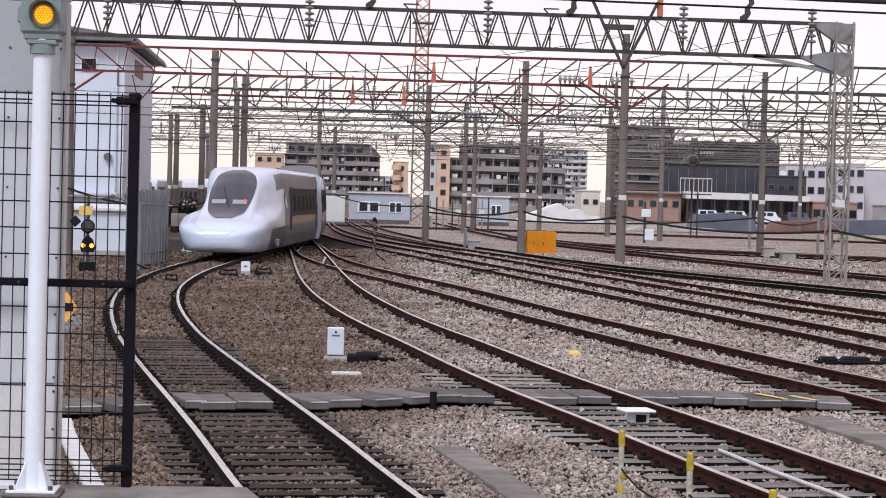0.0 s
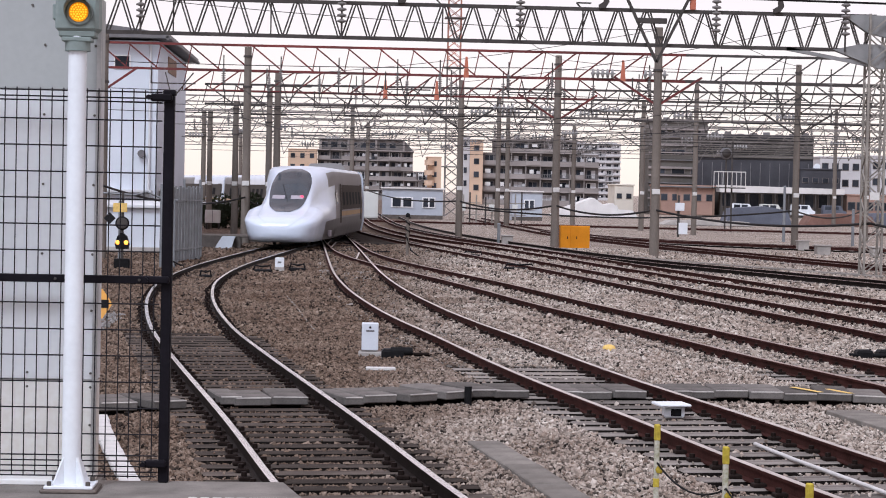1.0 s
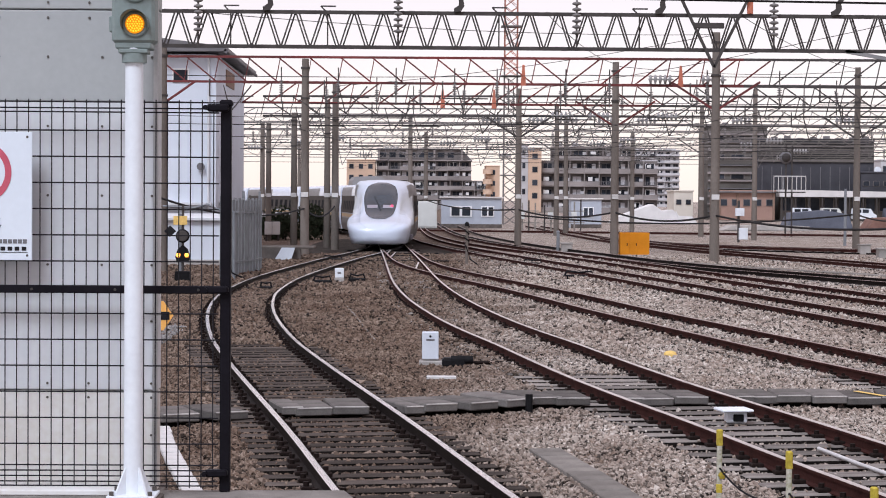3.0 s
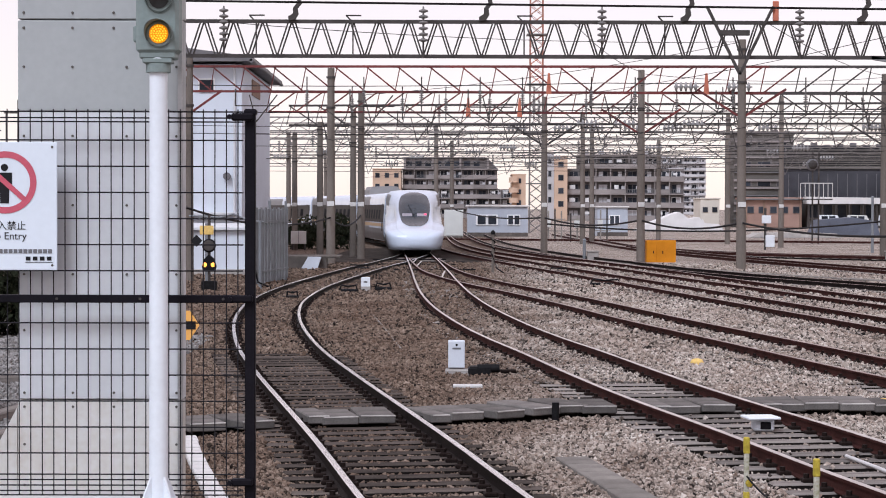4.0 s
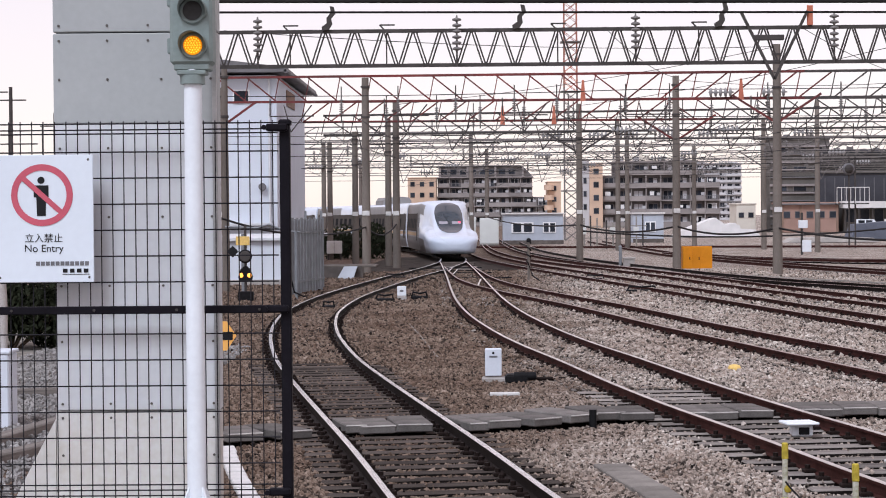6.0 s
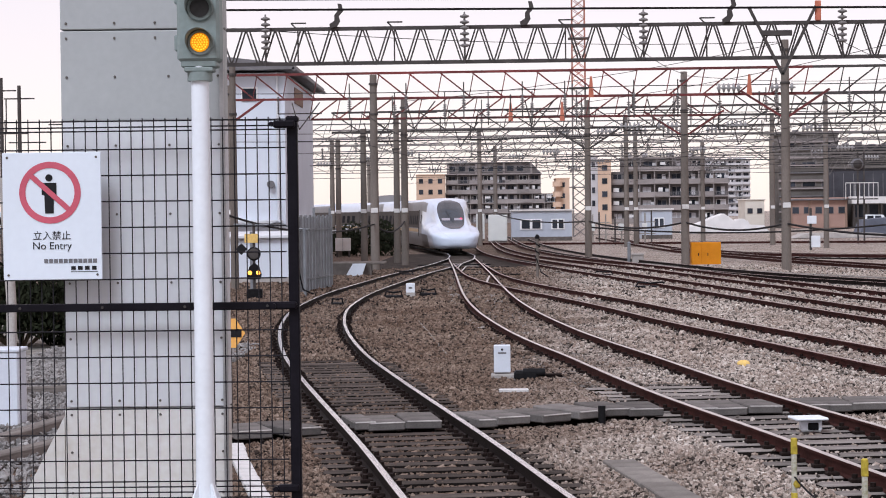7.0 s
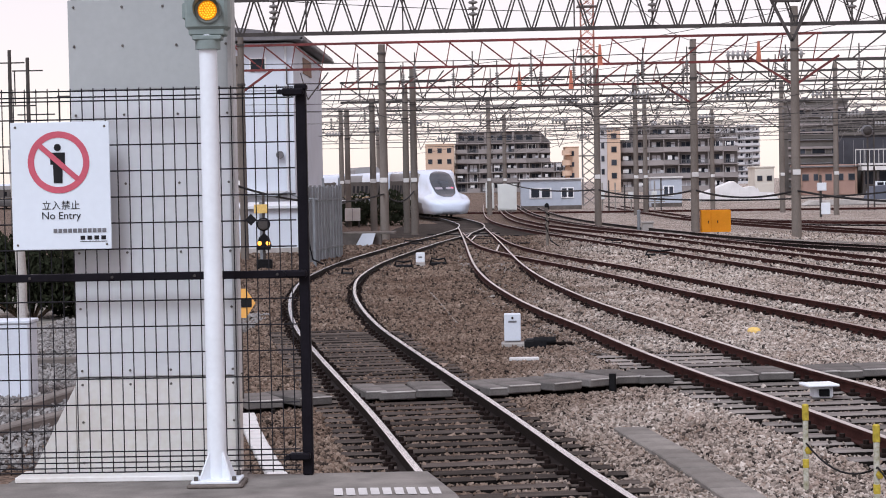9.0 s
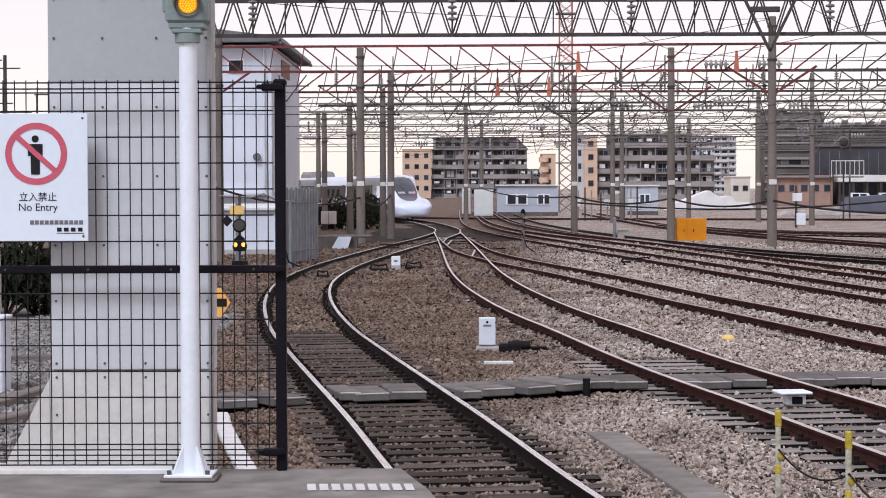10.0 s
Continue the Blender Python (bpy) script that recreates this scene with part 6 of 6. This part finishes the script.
plain_block("apartment_wing", 28.4, 438, 2.9, 14.0, 12, M_TERRA, "orange tiled wing of the grey block", floors=4, cols=1)
plain_block("stair_tower", 26.0, 439, 1.9, 14.9, 6, M_PALEB, "pale grey stair tower", floors=4, cols=1, ww=0.7)
apartment(112.3, 900, 24.2, 9, M_PALEB, "pale apartment block with many narrow storeys", sh=2.85, balcony=M_PALEB, seed=7)
# dark works building
wt = plain_block("works_tower", 50.6, 302, 9.0, 14.0, 10, M_DARKB2, "dark olive tower of the works building", floors=3, cols=3, ww=2.2, wh=0.9)
for i in range(11):
    part("ledge", Shape().box((0, -0.15, 1.2 + i * 1.18), (9.1 + 0.1 * (i % 2), 0.3, 0.16 + 0.1 * (i % 3)), ch=0.02), M_WALLB if i % 3 else M_EAVE, wt)
for i in range(5):
    part("roof_unit", Shape().box((-3.6 + i * 1.8, 1.2, 14.4), (0.9, 0.9, 0.5 + 0.4 * (i % 2)), ch=0.04), M_EAVE, wt)
wk = plain_block("works_building", 62.2, 300, 17.8, 12.0, 20, M_DARKB, "long dark clad works building with an olive louvred roof band", floors=0)
for i in range(10):
    part("louvre", Shape().box((0, -0.16 - 0.05 * (i % 2), 8.9 + i * 0.31), (17.7, 0.2, 0.2), ch=0.02), M_DARKB2, wk)
for i in range(12):
    part("cladding_seam", Shape().box((-8.9 + (i + 0.5) * 17.8 / 12, -0.03, 6.3), (0.08, 0.06, 3.6)), M_EAVE, wk)
for i in range(9):
    part("roof_vent", Shape().box((-8 + i * 2.0, 2.0, 12.3), (0.9, 0.9, 0.5 + 0.3 * (i % 3)), ch=0.05), M_EAVE, wk)
part("antenna", Shape().beam((6.5, 1, 12.0), (6.5, 1, 14.2), 0.1), M_EAVE, wk)
plain_block("works_annex", 71.8, 298, 6.2, 7.2, 14, M_DARKB, "dark low annex of the works building", floors=2, cols=4, ww=1.0, wh=0.8)
plain_block("works_shed", 64.6, 292, 18.6, 4.0, 6, M_DARKB2, "low front of the works building with dark openings", floors=1, cols=9, ww=1.5, wh=2.2)
aw = thing("works_awning", 64.0, 290.0, 3.2, "pale grey sheet awning on posts along the works building", "awning")
part("sheet", Shape().prism([(-9.3, 0.1), (9.3, 0.1), (9.3, 0.9), (-9.3, 1.15)], -1.0, 2.0), M_ROOFW, aw)
for i in range(10):
    part("post", Shape().beam((-9 + i * 2, -0.9, -3.4), (-9 + i * 2, -0.9, 0.15), 0.16), M_GALV, aw)


def parked_van(x, y, paint, label):
    v = thing("parked_van", x, y, -0.2, label, "van", "vans before the works")
    part("body", Shape().prism([(-1.7, 0.35), (1.7, 0.35), (1.72, 0.95), (1.25, 1.15), (0.85, 1.85), (-1.6, 1.9), (-1.72, 1.2)], -0.75, 0.75), paint, v)
    for x_, w_ in ((-1.0, 0.9), (0.1, 0.9)):
        part("side_window", Shape().box((x_, -0.76, 1.48), (w_, 0.03, 0.5)), M_GLASS, v)
    for x_ in (-1.05, 1.05):
        for y_ in (-0.68, 0.68):
            part("wheel", Shape().lathe([(0.02, -0.09), (0.29, -0.09), (0.3, 0.0), (0.29, 0.09), (0.02, 0.09)], (x_, y_, 0.3), 14, axis='y'), M_RUBBER, v)
    return v


for i, (vx, mm) in enumerate(((57.6, M_WHITE), (61.8, M_CABGREY), (66.4, M_WHITE), (71.0, M_TARP))):
    parked_van(vx, 286, mm, "small dark blue van parked before the works" if mm is M_TARP else "small pale van parked before the works")
bh = plain_block("brick_house", 50.0, 290, 8.4, 4.2, 8, M_PINKB, "low pinkish brick house", floors=1, cols=5, ww=1.0, wh=1.0)
part("eave", Shape().box((0, -0.3, 4.15), (8.9, 0.7, 0.22), ch=0.03), M_EAVE, bh)
for i in range(4):
    part("pier", Shape().box((-4 + i * 2.66, -0.08, 2.0), (0.3, 0.16, 4.0), ch=0.02), M_BROWN, bh)
plain_block("cream_house", 42.1, 300, 2.9, 4.2, 8, M_CREAM, "small cream house behind the poles", floors=1, cols=2, ww=0.8, wh=0.8)
plain_block("far_office", 87.9, 350, 7.4, 10.2, 10, M_PALEB, "pale office block with dark window rows", floors=3, cols=4)
plain_block("far_office", 96.6, 352, 5.2, 10.6, 10, M_PALEB, "grey office block behind the houses", floors=3, cols=3)
plain_block("far_office", 105.0, 360, 7.0, 9.8, 10, M_PALEB, "tall pale far building", floors=0)
plain_block("low_house", 80.0, 300, 7.0, 3.4, 8, M_PINKB, "row of low houses beyond the yard", floors=1, cols=5)
plain_block("low_house", 92.0, 296, 10.0, 3.2, 8, M_PALEB, "row of low houses beyond the yard", floors=1, cols=6)
tent = thing("sheeted_heap", 30.2, 240, -0.2, "peaked heap under dirty white sheeting beyond the far tracks", "covered heap")
part("sheet", Shape().prism([(-5.3, 0), (5.3, 0), (4.6, 0.9), (2.9, 1.0), (2.2, 1.7), (1.0, 1.5), (-0.2, 2.35), (-1.2, 2.0), (-2.4, 1.5), (-4.6, 0.7)], 0, 5), M_SHEETW, tent)
for x_ in (-2.6, 0.6, 3.2):
    part("sheet_fold", Shape().beam((x_, -0.05, 0), (x_ * 0.8, -0.05, 1.5), 0.12), M_SHEETW, tent)
for x, y, w, h, m, lab in ((43.0, 205, 7.0, 1.9, M_TARP, "blue-grey sheet covered pile"), (60.0, 208, 9.0, 1.6, M_TARP, "long blue-grey sheet covered pile"), (52.0, 206, 7.5, 1.3, M_BROWNSHEET, "rusty brown sheeted mound"), (35.0, 190, 9.0, 0.5, M_CONC, "long pale concrete slab")):
    s = Shape().prism([(-w / 2, 0), (w / 2, 0), (w / 2 * 0.86, h * 0.8), (w * 0.1, h), (-w / 2 * 0.8, h * 0.85)], 0, 4)
    solo("sheeted_mound", s, m, x, y, -0.2, lab + " beyond the far tracks", "sheeted mound", "mounds beyond the tracks")
clk = thing("clock_post", 31.0, 160, GROUND_Z, "round dial on a lattice post above a railed stand", "signal post")
part("post", Shape().beam((-0.25, 0, 0), (-0.25, 0, 7.4), 0.12), M_GALV, clk)
part("post", Shape().beam((0.25, 0, 0), (0.25, 0, 7.4), 0.12), M_GALV, clk)
part("dial", Shape().lathe([(0.01, -0.3), (0.48, -0.28), (0.5, -0.1)], (-0.3, 0, 6.4), 24, axis='y'), M_EAVE, clk)
part("dial_face", Shape().lathe([(0.01, -0.33), (0.36, -0.32), (0.36, -0.3)], (-0.3, 0, 6.4), 24, axis='y'), M_GALV, clk)
st_ = part("stand", Shape().box((0, 0, 3.6), (2.6, 0.9, 0.1)), M_GALV, clk)
for k in range(8):
    part("baluster", Shape().beam((-1.3 + k * 0.37, -0.45, 3.6), (-1.3 + k * 0.37, -0.45, 4.9), 0.05), M_BAND, st_)
part("rail", Shape().beam((-1.3, -0.45, 4.9), (1.3, -0.45, 4.9), 0.08), M_BAND, st_)
dish = thing("satellite_dish", 71.5, 299.5, 7.05, "small white satellite dish on the annex", "dish")
part("dish", Shape().lathe([(0.01, -0.1), (0.35, -0.15), (0.55, -0.3)], (0, 0, 0.4), 18, axis='y'), M_WHITE, dish)
part("mount", Shape().beam((0, 0.1, -0.05), (0, 0.0, 0.4), 0.1), M_GALV, dish)

# ---- loose ballast stones, thickest where the camera looks closest ----


def ballast_stones(name, y0, y1, per_m2, size, seed, label, side=None):
    rng = np.random.default_rng(seed)
    zone = lambda y: side or (-0.135 * y - 0.5, 0.30 * y + 0.6)
    area = (zone(y0)[1] - zone(y0)[0] + zone(y1)[1] - zone(y1)[0]) / 2 * (y1 - y0)
    n = int(area * per_m2)
    y = y0 + (y1 - y0) * rng.random(n)
    lo, hi = side or (-0.135 * y - 0.5, 0.30 * y + 0.6)
    x = lo + (hi - lo) * rng.random(n)
    keep = y > 10.2
    z = (-0.20 if side else -0.235) + 0.04 * rng.random(n)
    for P, spacing, width in CENTRES[:5]:
        sel = (P[:, 1] > y0 - 4) & (P[:, 1] < y1 + 4)
        Q = P[sel]
        if len(Q) < 3:
            continue
        T = np.gradient(Q, axis=0)
        T /= np.linalg.norm(T, axis=1)[:, None]
        i = np.clip(np.searchsorted(Q[:, 1], y), 1, len(Q) - 1) if Q[-1, 1] > Q[0, 1] else len(Q) - np.clip(np.searchsorted(Q[::-1, 1], y), 1, len(Q) - 1)
        d = np.stack([x, y], 1) - Q[i]
        lat = d[:, 0] * T[i, 1] - d[:, 1] * T[i, 0]
        along = d[:, 0] * T[i, 0] + d[:, 1] * T[i, 1]
        s = (np.nonzero(sel)[0][0] + i) * 0.5 + along
        ph = np.abs((s / spacing + 0.5) % 1 - 0.5) * spacing
        on_sleeper = (ph < width / 2 + 0.015) & (np.abs(lat) < 1.27)
        bare = (y < 62) if width < 0.23 else (y < 31)
        keep &= ~(on_sleeper & bare & (rng.random(n) < 0.985))
        between = (np.abs(lat) < 1.3) & ~on_sleeper & bare
        keep &= ~(between & (rng.random(n) < (0.08 if width < 0.23 else 0.7)))
        keep &= np.abs(np.abs(lat) - 0.7525) > 0.085
        z = np.where(between, GROUND_Z + 0.015 + 0.04 * rng.random(n), z)
        z = np.where((np.abs(lat) < 1.26) & (width < 0.23) & (y > 37) & (y < 66), -0.168 + 0.012 * rng.random(n), z)
        z = np.where(on_sleeper, -0.155, z)
        z = np.where((np.abs(lat) > 1.2) & (np.abs(lat) < 1.9), z + 0.02, z)
    fy = np.interp(x, WX, WY)
    keep &= ~((y > fy - 0.02) & (y < fy + 1.02) & (x > -3.1) & (x < 10.5))
    for line, hw in (([(2.75, 12.0), (2.25, 16.0), (1.93, 18.8), (1.52, 21.8)], 0.17), ([(7.4, 16.0), (7.1, 20.0), (6.85, 22.8), (6.5, 25.7)], 0.27)):
        ly, lx = [p[1] for p in line], [p[0] for p in line]
        keep &= ~((np.abs(x - np.interp(y, ly, lx)) < hw) & (y > ly[0]) & (y < ly[-1] + 0.3) & (rng.random(n) < 0.97))
    x, y, z = x[keep], y[keep], z[keep]
    n = len(x)
    cube = np.array([(1, 0, 0), (0, 1, 0), (-1, 0, 0), (0, -1, 0), (0.25, 0.2, 1), (-0.2, -0.1, -1)], float)
    V = cube[None] + 0.42 * (rng.random((n, 6, 3)) - 0.5)
    V *= (size * 0.56 * np.exp(rng.normal(0, 0.28, (n, 1, 1)))) * (0.65 + 0.6 * rng.random((n, 1, 3)))
    a = rng.normal(size=(n, 4))
    a /= np.linalg.norm(a, axis=1)[:, None]
    w, i, j, k = a.T
    R = np.stack([1 - 2 * (j * j + k * k), 2 * (i * j - k * w), 2 * (i * k + j * w), 2 * (i * j + k * w), 1 - 2 * (i * i + k * k), 2 * (j * k - i * w), 2 * (i * k - j * w), 2 * (j * k + i * w), 1 - 2 * (i * i + j * j)], 1).reshape(n, 3, 3)
    V = np.einsum('nij,nvj->nvi', R, V)
    V += np.stack([x, y, z + size * (0.05 + 0.40 * rng.random(n))], 1)[:, None]
    tris = np.array([(0, 1, 4), (1, 2, 4), (2, 3, 4), (3, 0, 4), (1, 0, 5), (2, 1, 5), (3, 2, 5), (0, 3, 5)])
    F = (tris[None] + 6 * np.arange(n)[:, None, None]).reshape(-1)
    me = bpy.data.meshes.new(name)
    me.vertices.add(n * 6)
    me.vertices.foreach_set("co", V.reshape(-1).astype(np.float32))
    me.loops.add(len(F))
    me.loops.foreach_set("vertex_index", F.astype(np.int32))
    me.polygons.add(n * 8)
    me.polygons.foreach_set("loop_start", np.arange(0, len(F), 3, dtype=np.int32))
    me.polygons.foreach_set("use_smooth", np.zeros(n * 8, bool))
    me.update(calc_edges=True)
    me.materials.append(M_RUBBLE if side else M_STONE)
    ob = new(name, me)
    return tagged(ob, label, "ballast", kind="stuff")


ballast_stones("ballast_stones", 13.8, 19.0, 1700, 0.036, 1, "loose grey and brown crushed ballast stones")
ballast_stones("ballast_stones", 19.0, 26.0, 1200, 0.038, 2, "loose grey and brown crushed ballast stones")
ballast_stones("ballast_stones", 26.0, 38.0, 640, 0.043, 3, "loose grey and brown crushed ballast stones")
ballast_stones("ballast_stones", 38.0, 60.0, 210, 0.060, 4, "loose grey and brown crushed ballast stones")
ballast_stones("ballast_stones", 60.0, 100.0, 45, 0.08, 5, "loose grey and brown crushed ballast stones")

ballast_stones("rubble", 19.5, 42.0, 130, 0.06, 6, "loose grey rubble on the trodden earth behind the fence", (-9.0, -4.6))


motions()
